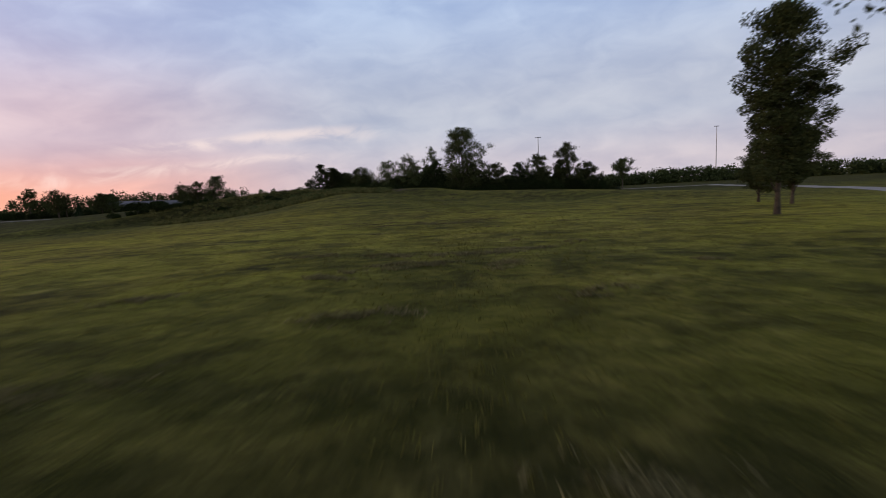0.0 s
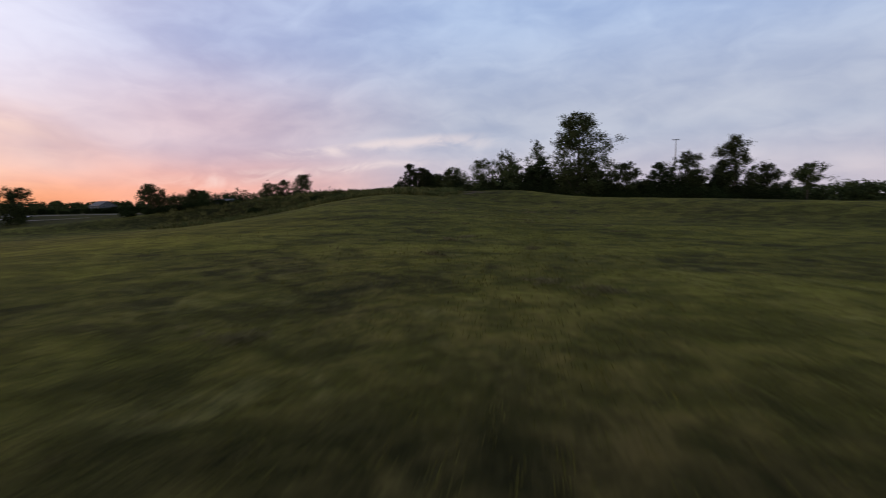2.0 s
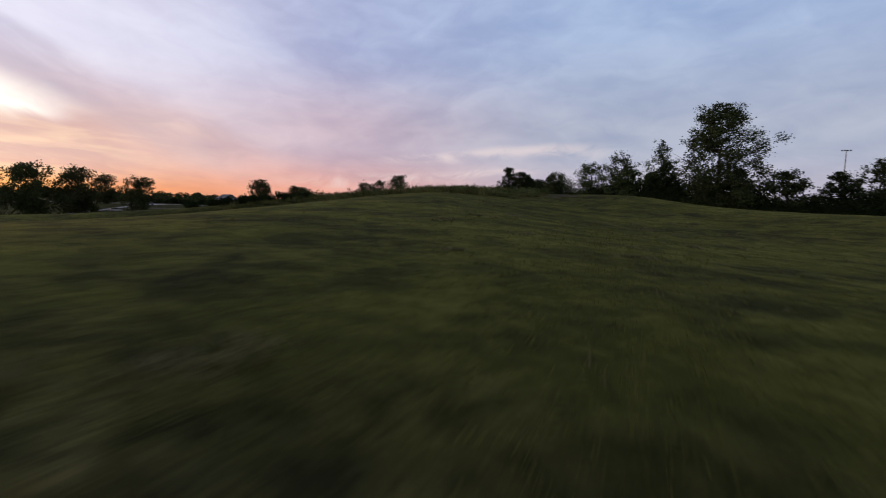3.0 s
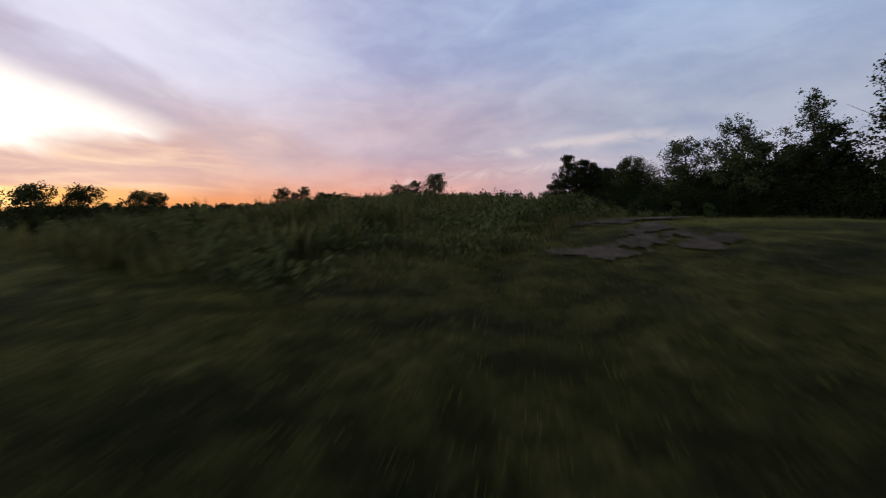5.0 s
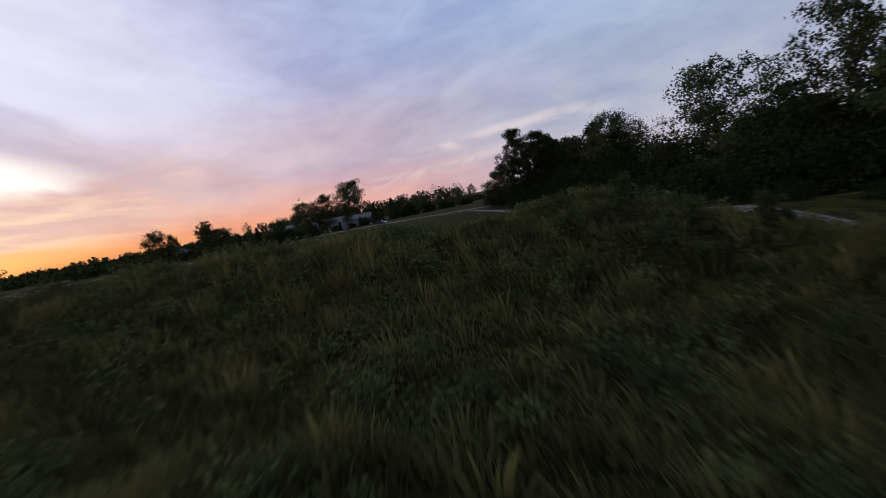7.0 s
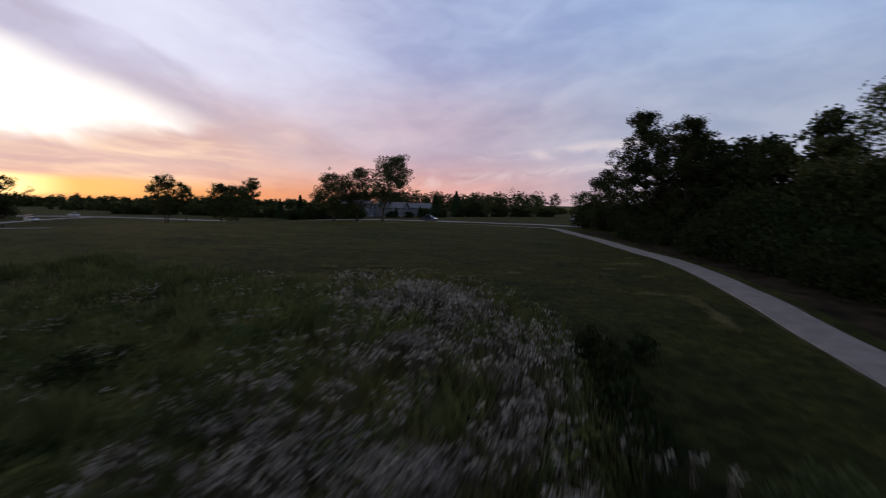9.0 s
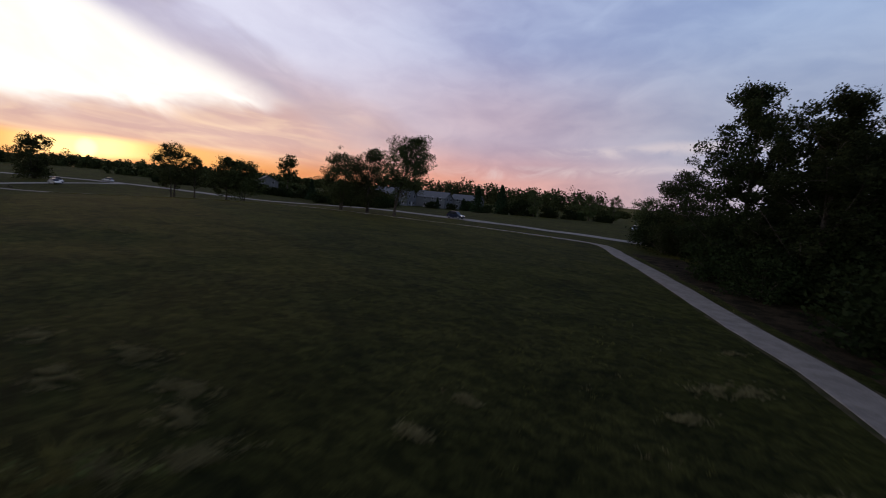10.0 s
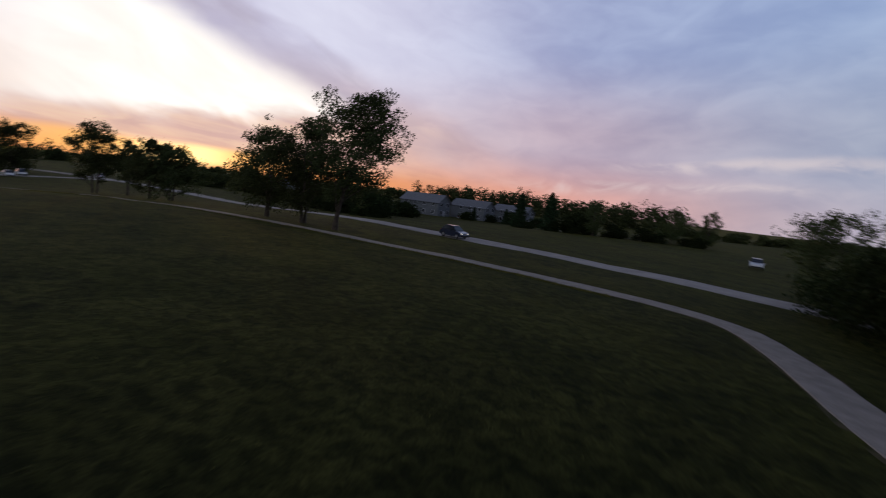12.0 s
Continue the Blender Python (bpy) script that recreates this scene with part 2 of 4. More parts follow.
DIRT = surface("bare_soil", (0.050, 0.038, 0.024), (0.105, 0.082, 0.054), 1.6, 0.95, bump=0.9, bump_scale=9, specular=0.03)
SOIL = surface("verge_soil", (0.030, 0.032, 0.013), (0.075, 0.06, 0.035), 1.2, 0.95, bump=0.8, bump_scale=10, specular=0.03)
BARK = surface("bark", (0.035, 0.027, 0.02), (0.09, 0.07, 0.05), 3.0, 0.95, bump=0.8, bump_scale=12)
LEAF = leaf_material("broad_leaves", (0.028, 0.038, 0.013), (0.080, 0.092, 0.034), 0.28)
# broad leaves at about half value, the wood's dimness put into the colour
LEAF_WOOD_DIM = leaf_material("dim_wood_leaves", (0.014, 0.020, 0.007), (0.043, 0.051, 0.018), 0.28)
LEAF_PALE = leaf_material("willow_leaves", (0.030, 0.044, 0.014), (0.090, 0.106, 0.040))
# dark shrub leaves, with the gloom inside the wood put into their colour
LEAF_DARK = leaf_material("dark_shaded_leaves", (0.010, 0.016, 0.005), (0.028, 0.038, 0.012), 0.22)
NEEDLE = leaf_material("needles", (0.014, 0.025, 0.012), (0.030, 0.048, 0.020), 0.1)
TALL = leaf_material("tall_grass_blades", (0.024, 0.032, 0.009), (0.182, 0.168, 0.056), 0.3, 0.55, 0.65)
GRASS = leaf_material("grass_blades", (0.055, 0.056, 0.012), (0.135, 0.122, 0.034), 0.25, 1.2, 0.5)
STRAW = leaf_material("withered_heads", (0.06, 0.056, 0.044), (0.43, 0.39, 0.32), 0.2)
STALK = leaf_material("dry_stems", (0.045, 0.040, 0.028), (0.20, 0.175, 0.13), 0.2)
DRY = leaf_material("dry_grass_blades", (0.085, 0.080, 0.032), (0.225, 0.20, 0.092), 0.2)
SEED = leaf_material("seed_stalks", (0.07, 0.075, 0.03), (0.165, 0.16, 0.075), 0.2)
WEED = leaf_material("weed_leaves", (0.030, 0.040, 0.012), (0.118, 0.122, 0.042), 0.25, 0.7, 0.6)
STEEL = surface("galvanised_steel", (0.28, 0.28, 0.29), (0.38, 0.38, 0.39), 4.0, 0.5, metal=0.7)


# ---- mesh helpers ----
def mesh_np(name, verts, faces, mat, smooth=False):
    """A mesh from arrays; all faces have the same corner count."""
    verts, faces = np.asarray(verts, np.float32), np.asarray(faces, np.int32)
    me = bpy.data.meshes.new(name)
    n, k = faces.shape
    me.vertices.add(len(verts))
    me.vertices.foreach_set("co", verts.ravel())
    me.loops.add(n * k)
    me.loops.foreach_set("vertex_index", faces.ravel())
    me.polygons.add(n)
    me.polygons.foreach_set("loop_start", np.arange(0, n * k, k, dtype=np.int32))
    me.polygons.foreach_set("use_smooth", np.full(n, smooth))
    me.update(calc_edges=True)
    me.materials.append(mat)
    return me


def part(name, me, parent=None, label="", m=None):
    """Links a mesh (or a bmesh with its material) as one object, under a thing or a part."""
    if isinstance(me, tuple):
        bm, mat = me
        me = bpy.data.meshes.new(name)
        bm.to_mesh(me)
        bm.free()
        me.materials.append(mat)
    ob = new(name, me)
    if m is not None:
        ob.matrix_basis = m
    if parent is not None:
        ob.parent = parent
    return tagged(ob, label=label)


def thing(name, label, category, at=(0, 0, 0), turn=0.0, group="", kind=""):
    ob = new(name)
    ob.matrix_basis = pose(*at, 0, 0, turn)
    return tagged(ob, label, category, group, kind)


def tube_arrays(points, radii, sides=7):
    """A tapering tube along points."""
    pts = np.asarray(points, float)
    verts, faces = [], []
    for i, p in enumerate(pts):
        d = pts[min(i + 1, len(pts) - 1)] - pts[max(i - 1, 0)]
        d = d / (np.linalg.norm(d) + 1e-9)
        a = np.cross(d, (0.3, 0.9, 0.2) if abs(d[2]) > 0.7 else (0, 0, 1))
        a /= np.linalg.norm(a) + 1e-9
        b = np.cross(d, a)
        for k in range(sides):
            t = 2 * math.pi * k / sides
            verts.append(p + radii[i] * (a * math.cos(t) + b * math.sin(t)))
    for i in range(len(pts) - 1):
        for k in range(sides):
            k2 = (k + 1) % sides
            faces.append((i * sides + k, i * sides + k2, (i + 1) * sides + k2, (i + 1) * sides + k))
    return np.array(verts), np.array(faces)


def join_arrays(pieces):
    verts, faces, n = [], [], 0
    for v, f in pieces:
        verts.append(v)
        faces.append(f + n)
        n += len(v)
    return np.concatenate(verts), np.concatenate(faces)


# ---- ground ----
def bump(x, y, cx, cy, sx, sy, turn=0.0):
    c, s = math.cos(math.radians(turn)), math.sin(math.radians(turn))
    u, v = (x - cx) * c + (y - cy) * s, -(x - cx) * s + (y - cy) * c
    return math.exp(-0.5 * ((u / sx) ** 2 + (v / sy) ** 2))
def ease(a, b, v):
    t = min(max((v - a) / (b - a), 0.0), 1.0)
    return t * t * (3 - 2 * t)
def ground_z(x, y):
    z = 0.25
    z += 1.05 * bump(x, y, 0, -12, 45, 26)
    z += 2.9 * bump(x, y, -21.2, 100.8, 22.9, 9.65, -71.9)
    z += 4.29 * bump(x, y, -52, 130.8, 32.7, 4.93, 36.6)
    z += 1.01 * bump(x, y, -4, 103.7, 5.8, 5.8) + 1.87 * bump(x, y, 9.6, 94, 6.7, 29.1, -130.5)
    z += 1.5 * bump(x, y, -38, 119, 14, 10.5, 130)
    z += 1.75 * bump(x, y, -18.5, 141.2, 11, 2.2, -36) + 0.25 * bump(x, y, -36, 167, 8, 8)
    z += 0.75 * bump(x, y, -95, 208, 38, 34, 20) + 0.75 * bump(x, y, -50.5, 170.5, 8.5, 4.2, 132)
    z -= 2.2 * ease(-125, -200, x) * ease(60, 150, y)
    z -= 1.6 * ease(25, 90, x)
    z -= 0.3 * ease(4, 40, x) * ease(50, 85, y)
    z -= 3.0 * ease(-12, -95, x) * (1 - ease(120, 190, y)) + 2.5 * ease(-90, -200, x) * (1 - ease(130, 220, y))
    return z


def axis_steps(lo, hi, fine_lo, fine_hi, fine):
    """Coordinates that are close together between fine_lo and fine_hi and widen outwards."""
    inner = list(np.arange(fine_lo, fine_hi + fine, fine))
    left, s, v = [], fine, fine_lo
    while v > lo:
        s *= 1.18
        v -= s
        left.append(v)
    right, s, v = [], fine, inner[-1]
    while v < hi:
        s *= 1.18
        v += s
        right.append(v)
    return np.array(left[::-1] + inner + right)


def far_z(x, y):
    """The ground, with low swells further out."""
    return ground_z(x, y) + 0.10 * noise.noise((x * 0.11, y * 0.11, 0)) + 0.05 * noise.noise((x * 0.35, y * 0.35, 3))


gx, gy = axis_steps(-3200, 2600, -150, 75, 1.5), axis_steps(-1200, 3600, -25, 262, 1.5)
GX, GY = np.meshgrid(gx, gy)
gz = np.array([far_z(x, y) for x, y in zip(GX.ravel(), GY.ravel())])
cols = len(gx)
idx = np.arange(len(gx) * len(gy)).reshape(len(gy), cols)
quads = np.stack([idx[:-1, :-1], idx[:-1, 1:], idx[1:, 1:], idx[1:, :-1]], -1).reshape(-1, 4)
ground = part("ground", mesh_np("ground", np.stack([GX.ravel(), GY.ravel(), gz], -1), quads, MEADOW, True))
tagged(ground, "rolling mown meadow of green and dry grass", "ground", kind="structure")


def smooth_line(points, step=1.5):
    """A Catmull-Rom line through the points."""
    pts = [np.array(p, float) for p in points]
    pts = [2 * pts[0] - pts[1]] + pts + [2 * pts[-1] - pts[-2]]
    out = []
    for a, b, c, d in zip(pts, pts[1:], pts[2:], pts[3:]):
        n = max(2, int(np.linalg.norm(c - b) / step))
        for t in np.arange(n) / n:
            out.append(0.5 * (2 * b + (c - a) * t + (2 * a - 5 * b + 4 * c - d) * t * t + (3 * b - a - 3 * c + d) * t**3))
    out.append(pts[-2])
    return np.array(out)


def ribbon(name, points, width, mat, lift, label, category, ragged=0.0, across=6):
    """A paved strip laid on the ground, with a crowned top and edges that go into the soil."""
    line = smooth_line(points)
    tang = np.gradient(line, axis=0)
    tang /= np.linalg.norm(tang, axis=1)[:, None]
    norm = np.stack([-tang[:, 1], tang[:, 0]], -1)
    verts = []
    rnd = np.random.RandomState(len(points))
    for p, n in zip(line, norm):
        wob = 1 + ragged * rnd.uniform(-1, 1)
        for k in range(across + 1):
            s = 2 * k / across - 1
            q = p + n * s * width / 2 * wob
            z = far_z(*q) + lift - (0.02 * s * s)
            verts.append((*q, z - (0.3 if k in (0, across) else 0)))
    a1 = across + 1
    idx = np.arange(len(line) * a1).reshape(len(line), a1)
    quads = np.stack([idx[:-1, :-1], idx[:-1, 1:], idx[1:, 1:], idx[1:, :-1]], -1).reshape(-1, 4)
    ob = part(name, mesh_np(name, verts, quads, mat, False))
    return tagged(ob, label, category, kind="structure")


FOOTPATH = [(-215, 176), (-175, 196), (-150, 210.5), (-135, 219.4), (-118, 228), (-110.5, 231), (-100.3, 234.2), (-90.5, 237.6), (-84, 239.2), (-79.5, 239.4), (-76.3, 238.2), (-73.2, 234.7),
            (-70.0, 230.0), (-66.0, 224.9), (-63.3, 221.5), (-61.0, 218.0), (-57.7, 213.5), (-54.0, 208.2), (-50.3, 203.3), (-47.6, 199.6), (-45.2, 195.2), (-43, 190.4), (-41.1, 186), (-39.6, 182),
            (-38.2, 178.5), (-35.9, 173), (-34.2, 169.3), (-32.4, 165.6), (-28.5, 159.3), (-23, 152.8), (-16, 147), (-8, 141.5), (2, 136.5), (16, 131), (34, 126)]
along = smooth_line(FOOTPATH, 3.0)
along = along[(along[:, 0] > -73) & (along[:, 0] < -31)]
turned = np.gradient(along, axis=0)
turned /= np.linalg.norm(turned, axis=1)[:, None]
# very dark brown strip, running on past the bare soil towards the trees
ribbon("woodland_floor", [p + n for p, n in zip(along, 4.4 * np.stack([-turned[:, 1], turned[:, 0]], -1))][::2], 6.4, FLOOR_DARK, 0.025, "very dark brown ground and bare soil at the foot of the wood", "soil", 0.10, 10)
ribbon("soil_verge", FOOTPATH, 3.3, SOIL, 0.015, "strip of bare dark soil along the footpath", "soil", 0.12, 6)
ribbon("pavement", FOOTPATH, 2.4, ASPHALT, 0.05, "narrow grey asphalt footpath bending through the grass", "path", across=8)
ribbon("road", [(120, 216), (20, 240), (-45, 252), (-77, 254.5), (-100, 253.5), (-118, 250), (-142, 246.5), (-170, 242), (-205, 235), (-245, 221), (-290, 196), (-340, 160), (-420, 90)],
       5.8, ROAD, 0.10, "pale grey two-lane asphalt road across the grass", "road", across=8)
ribbon("road", [(-252, 217), (-232, 190), (-217, 168), (-209, 146), (-207, 124), (-214, 98), (-232, 70), (-262, 40)], 5.0, ROAD, 0.08, "pale asphalt drive among the roadside trees", "road", across=8)
ribbon("road", [(122, 214), (110, 170), (104, 140), (98, 123), (93, 106), (84, 88), (72, 70), (64, 50), (62, 20), (70, -40), (100, -120)], 6.0, ROAD, 0.10, "pale asphalt lane at the edge of the lawn", "road", across=8)


# ---- trees ----
def leaf_cloud(centres, radii, counts, size, rnd, droop=0.0, flat=0.8, airy=0.0):
    """Many small leaf quads in clumps."""
    pos = []
    for c, r, n in zip(centres, radii, counts):
        d = rnd.normal(size=(n, 3))
        d /= np.linalg.norm(d, axis=1)[:, None]
        d *= ((1 - airy) * rnd.uniform(0.25, 1.0, n) ** 0.55 + airy * np.abs(rnd.normal(size=n)) * 0.8)[:, None] * r
        d[:, 2] *= flat
        pos.append(c + d)
    pos = np.concatenate(pos)
    n = len(pos)
    a = rnd.normal(size=(n, 3))
    a[:, 2] -= droop
    a /= np.linalg.norm(a, axis=1)[:, None]
    b = np.cross(a, rnd.normal(size=(n, 3)))
    b /= np.linalg.norm(b, axis=1)[:, None] + 1e-9
    s = size * rnd.uniform(0.6, 1.4, n)[:, None]
    verts = np.stack([pos - a * s, pos + b * s * 0.55, pos + a * s, pos - b * s * 0.55], 1).reshape(-1, 3)
    return verts, np.arange(4 * n).reshape(-1, 4)


def broad_tree(name, label, x, y, height, spread, seed, low=0.28, limbs=11, leaves=6000, size=0.17, mat=None, lean=(0, 0), top=0.55,
               stems=1, droop=0.0, group="", clump=0.20, thick=1.0, airy=0.5, full=1.0):
    """A tapered trunk, forking limbs with boughs, and sprays of leaves along them. low: where the crown begins; top: how high it is widest;
    airy: how loose the leaf sprays are; full: how closely the crown is filled."""
    rnd = np.random.RandomState(seed)
    ob = thing(name, label, "tree", (x, y, far_z(x, y) - 0.1), 0, group)
    base_r = 0.019 * height * thick
    wood, centres, radii = [], [], []
    lean = np.array([*lean, 0.0])
    heads = []
    for s in range(stems):
        foot = np.zeros(3) if stems == 1 else np.array([math.cos(s * 2.4 + seed), math.sin(s * 2.4 + seed), 0]) * 1.5 * base_r
        tilt = lean + (0 if stems == 1 else foot * 0.5)
        pts = [foot + tilt * (t**1.5) * height * 0.5 + np.array([rnd.normal(), rnd.normal(), 0]) * 0.012 * height * t + (0, 0, t * height * 0.9)
               for t in np.linspace(0, 1, 10)]
        rad = [base_r / stems**0.4 * (1.35 if i == 0 else 1.0) * (1 - 0.93 * i / 9) for i in range(10)]
        wood.append(tube_arrays(pts, rad, 8))
        heads.append(np.array(pts))

    def girth(h):
        u = min(1.0, max(0.0, (h - low) / (1 - low)))
        return max(0.10, math.sin(math.pi * min(0.97, max(0.05, u ** (math.log(0.5) / math.log(min(0.95, max(0.05, (top - low) / (1 - low)))))))) ** 0.6)

    def add(c, r):
        centres.append(c)
        radii.append(r)

    total = limbs * stems if stems > 1 else limbs
    for i in range(total):
        pts = heads[i % stems]
        h = low + (0.97 - low) * (i + rnd.uniform(0.1, 0.9)) / total
        k = int(max(1, min(8, 9 * max(0.10, h - 0.16 - 0.10 * rnd.uniform()) / 0.9)))
        start = pts[k]
        ang = i * 2.39996 + rnd.uniform(-0.6, 0.6) + seed
        reach = spread * girth(h) * rnd.uniform(0.62, 1.12)
        end = np.array([pts[min(9, int(h / 0.9 * 9))][0] + reach * math.cos(ang), pts[min(9, int(h / 0.9 * 9))][1] + reach * math.sin(ang),
                        min(h * height + rnd.uniform(-0.04, 0.06) * height, height * 0.97)])
        bow = (start + end) / 2 + np.array([0, 0, rnd.uniform(-0.03, 0.05) * height])
        r0 = base_r * 0.42 * (1.1 - 0.8 * h)
        wood.append(tube_arrays([start, (start + bow) / 2 + rnd.normal(size=3) * 0.02 * spread, bow, end], [r0, r0 * 0.75, r0 * 0.5, r0 * 0.12], 6))
        for j in range(7):
            f = rnd.uniform(0.35, 1.0)
            on = (1 - f) ** 2 * start + 2 * f * (1 - f) * bow + f * f * end
            tip = on + rnd.normal(size=3) * np.array([1, 1, 0.75]) * spread * 0.20 + (0, 0, 0.02 * height)
            if tip[2] > height:
                tip[2] = height - rnd.uniform(0, 0.04) * height
            wood.append(tube_arrays([on, (on + tip) / 2 + rnd.normal(size=3) * 0.03 * spread, tip], [r0 * 0.34, r0 * 0.2, 0.008], 4))
            add(tip, spread * clump * rnd.uniform(0.6, 1.25))
            add((on + tip) / 2, spread * clump * rnd.uniform(0.4, 0.9))
    for k in range(int(total * 7 * full)):
        h = low + (0.99 - low) * rnd.uniform() ** 0.8
        ang = rnd.uniform(0, 2 * math.pi)
        lump = 0.82 + 0.42 * noise.noise((1.6 * math.cos(ang), 1.6 * math.sin(ang), 3.2 * h + seed))
        out = spread * girth(h) * lump * rnd.uniform(0.05, 1.0) ** 0.6
        at = heads[k % stems][min(9, int(h / 0.9 * 9))]
        add(np.array([at[0] + out * math.cos(ang), at[1] + out * math.sin(ang), h * height]), spread * clump * rnd.uniform(0.45, 0.85))
    for s in range(stems):
        for _ in range(4):
            add(heads[s][9] + rnd.normal(size=3) * spread * 0.12 + (0, 0, 0.03 * height), spread * clump * rnd.uniform(0.5, 1.0))
    weights = np.array(radii) ** 2
    counts = np.maximum(8, (leaves * weights / weights.sum()).astype(int))
    part("trunk", mesh_np("trunk", *join_arrays(wood), BARK, True), ob, "dark ridged bark")
    part("crown", mesh_np("crown", *leaf_cloud(centres, radii, counts, size, rnd, droop, 0.8, airy), mat or LEAF), ob)
    return ob


def conifer(name, label, x, y, height, spread, seed, leaves=2600, group="", size=0.22):
    """A spruce: straight trunk, tiers of drooping boughs."""
    rnd = np.random.RandomState(seed)
    ob = thing(name, label, "tree", (x, y, far_z(x, y) - 0.1), 0, group)
    wood = [tube_arrays([(0, 0, 0), (0, 0, height * 0.5), (0, 0, height * 0.98)], [0.02 * height, 0.012 * height, 0.01], 7)]
    centres, radii = [], []
    n = 70
    for i in range(n):
        u = i / n
        h = height * (0.06 + 0.92 * u)
        reach = spread * (1 - u) ** 0.85 * rnd.uniform(0.7, 1.1)
        ang = i * 2.39996
        tip = np.array([reach * math.cos(ang), reach * math.sin(ang), h - 0.12 * reach])
        wood.append(tube_arrays([(0, 0, h), tip], [0.004 * height, 0.006], 4))
        for f in (0.45, 0.8):
            centres.append(np.array([tip[0] * f, tip[1] * f, h - 0.1 * reach * f]))
            radii.append(0.12 * spread + 0.16 * spread * (1 - u))
    part("trunk", mesh_np("trunk", *join_arrays(wood), BARK, True), ob)
    part("crown", mesh_np("crown", *leaf_cloud(centres, radii, [leaves // len(centres)] * len(centres), size, rnd, 0.6, 0.5), NEEDLE), ob)
    return ob


def bush(name, label, x, y, height, spread, seed, leaves=1500, mat=None, size=0.16, group="", single=False):
    """Several stems and a dense low crown."""
    rnd = np.random.RandomState(seed)
    ob = thing(name, label, "bush", (x, y, far_z(x, y) - 0.08), 0, group)
    wood, centres, radii = [], [], []
    for i in range(20):
        ang, reach = i * 2.39996, spread * rnd.uniform(0.1, 0.9)
        c = np.array([reach * math.cos(ang), reach * math.sin(ang), height * rnd.uniform(0.14, 0.82) * (1.1 - 0.45 * reach / spread)])
        centres.append(c)
        radii.append(min(height * 0.42, spread * rnd.uniform(0.28, 0.45)))
        if single and i:
            continue
        wood.append(tube_arrays([(0.1 * c[0], 0.1 * c[1], 0), c * (0.5, 0.5, 0.6), c], [0.03 + 0.008 * height, 0.02 + 0.004 * height, 0.006], 4))
    part("stem", mesh_np("stem", *join_arrays(wood), BARK, True), ob)
    part("crown", mesh_np("crown", *leaf_cloud(centres, radii, [leaves // 20] * 20, size, rnd, 0, 0.9, 0.45), mat or LEAF), ob)
    return ob


def place_copy(ob, x, y, turn=0.0, size=1.0, tall=1.0, label=""):
    m = Matrix.Translation((x, y, far_z(x, y) - 0.1)) @ Matrix.Rotation(radians(turn), 4, "Z") @ Matrix.Diagonal((size, size, size * tall, 1))
    made = copy_thing(ob, m)
    return tagged(made, label)


GT = "roadside tree group"
broad_tree("tree", "tall open-crowned tree beside the footpath", -114.3, 232.6, 14.4, 5.6, 11, low=0.40, limbs=20, leaves=26000, size=0.118, lean=(0.32, 0.30), top=0.64, droop=0.5, group=GT, airy=0.18, clump=0.17)
broad_tree("tree", "slender twin-stemmed tree with feathery crown", -121.6, 231.6, 12.2, 4.2, 12, low=0.26, limbs=8, leaves=15000, size=0.12, top=0.6, stems=2, group=GT, airy=0.2)
broad_tree("tree", "round-crowned tree with a forked trunk", -126.4, 228.8, 10.8, 5.2, 13, low=0.28, limbs=9, leaves=18000, size=0.13, top=0.55, stems=2, airy=0.2, group=GT)
GP = "trees along the road"
broad_tree("tree", "upright tree with feathery top, dark against the sunset", -174.5, 212.0, 12.8, 4.8, 21, low=0.32, limbs=8, leaves=14000, size=0.14, top=0.6, stems=2, group=GP)
broad_tree("tree", "smaller tree with wispy pointed crown", -175.0, 217.0, 10.4, 3.2, 22, low=0.36, limbs=11, leaves=4200, size=0.17, top=0.6, group=GP)
broad_tree("tree", "low spreading tree beside the road", -160.0, 219.3, 9.8, 4.6, 23, low=0.30, limbs=12, leaves=12000, size=0.15, top=0.5, group=GP)
broad_tree("tree", "low bushy tree beside the road", -157.5, 222.2, 9.0, 4.4, 24, low=0.30, limbs=7, leaves=12000, size=0.15, top=0.5, stems=2, group=GP)
broad_tree("tree", "lone round-topped tree behind the road", -243, 275, 17.5, 5.0, 25, low=0.45, limbs=12, leaves=9000, size=0.2, top=0.7)
# west of the road, darker and larger trees
west = broad_tree("tree", "broad dark tree beside the parking area", -194, 169, 13.5, 7.0, 26, low=0.04, limbs=8, leaves=11000, size=0.24, top=0.5, stems=2, airy=0.3, group=GP)
place_copy(west, -262, 192, 70, 1.1, label="low broad tree beside the road")
for x, y, turn, s in ((-199, 150, 70, 1.3), (-206, 139, 150, 1.4), (-209, 126, 220, 1.2), (-216, 115, 300, 1.35), (-226, 102, 20, 1.2), (-226, 165, 100, 0.8)):
    place_copy(west, x, y, turn, s)
# wood on the right of the footpath
GW = "trees of the wood"
big = broad_tree("tree", "very tall old tree rising over the wood", 7.0, 160, 22.6, 9.2, 31, low=0.05, limbs=22, leaves=34000, size=0.19, top=0.48, group=GW, clump=0.17)
broad_tree("tree", "slender airy tree with visible stem", -3.6, 171, 17.8, 3.8, 32, low=0.18, limbs=15, leaves=6500, size=0.15, mat=LEAF_PALE, top=0.6, airy=0.6, full=0.4, group=GW)
wd = broad_tree("tree", "open pale-leaved tree at the wood's edge", -11.6, 176.5, 15.8, 5.6, 33, low=0.12, limbs=15, leaves=14000, size=0.15, mat=LEAF_PALE, top=0.64, airy=0.65, full=0.45, group=GW)
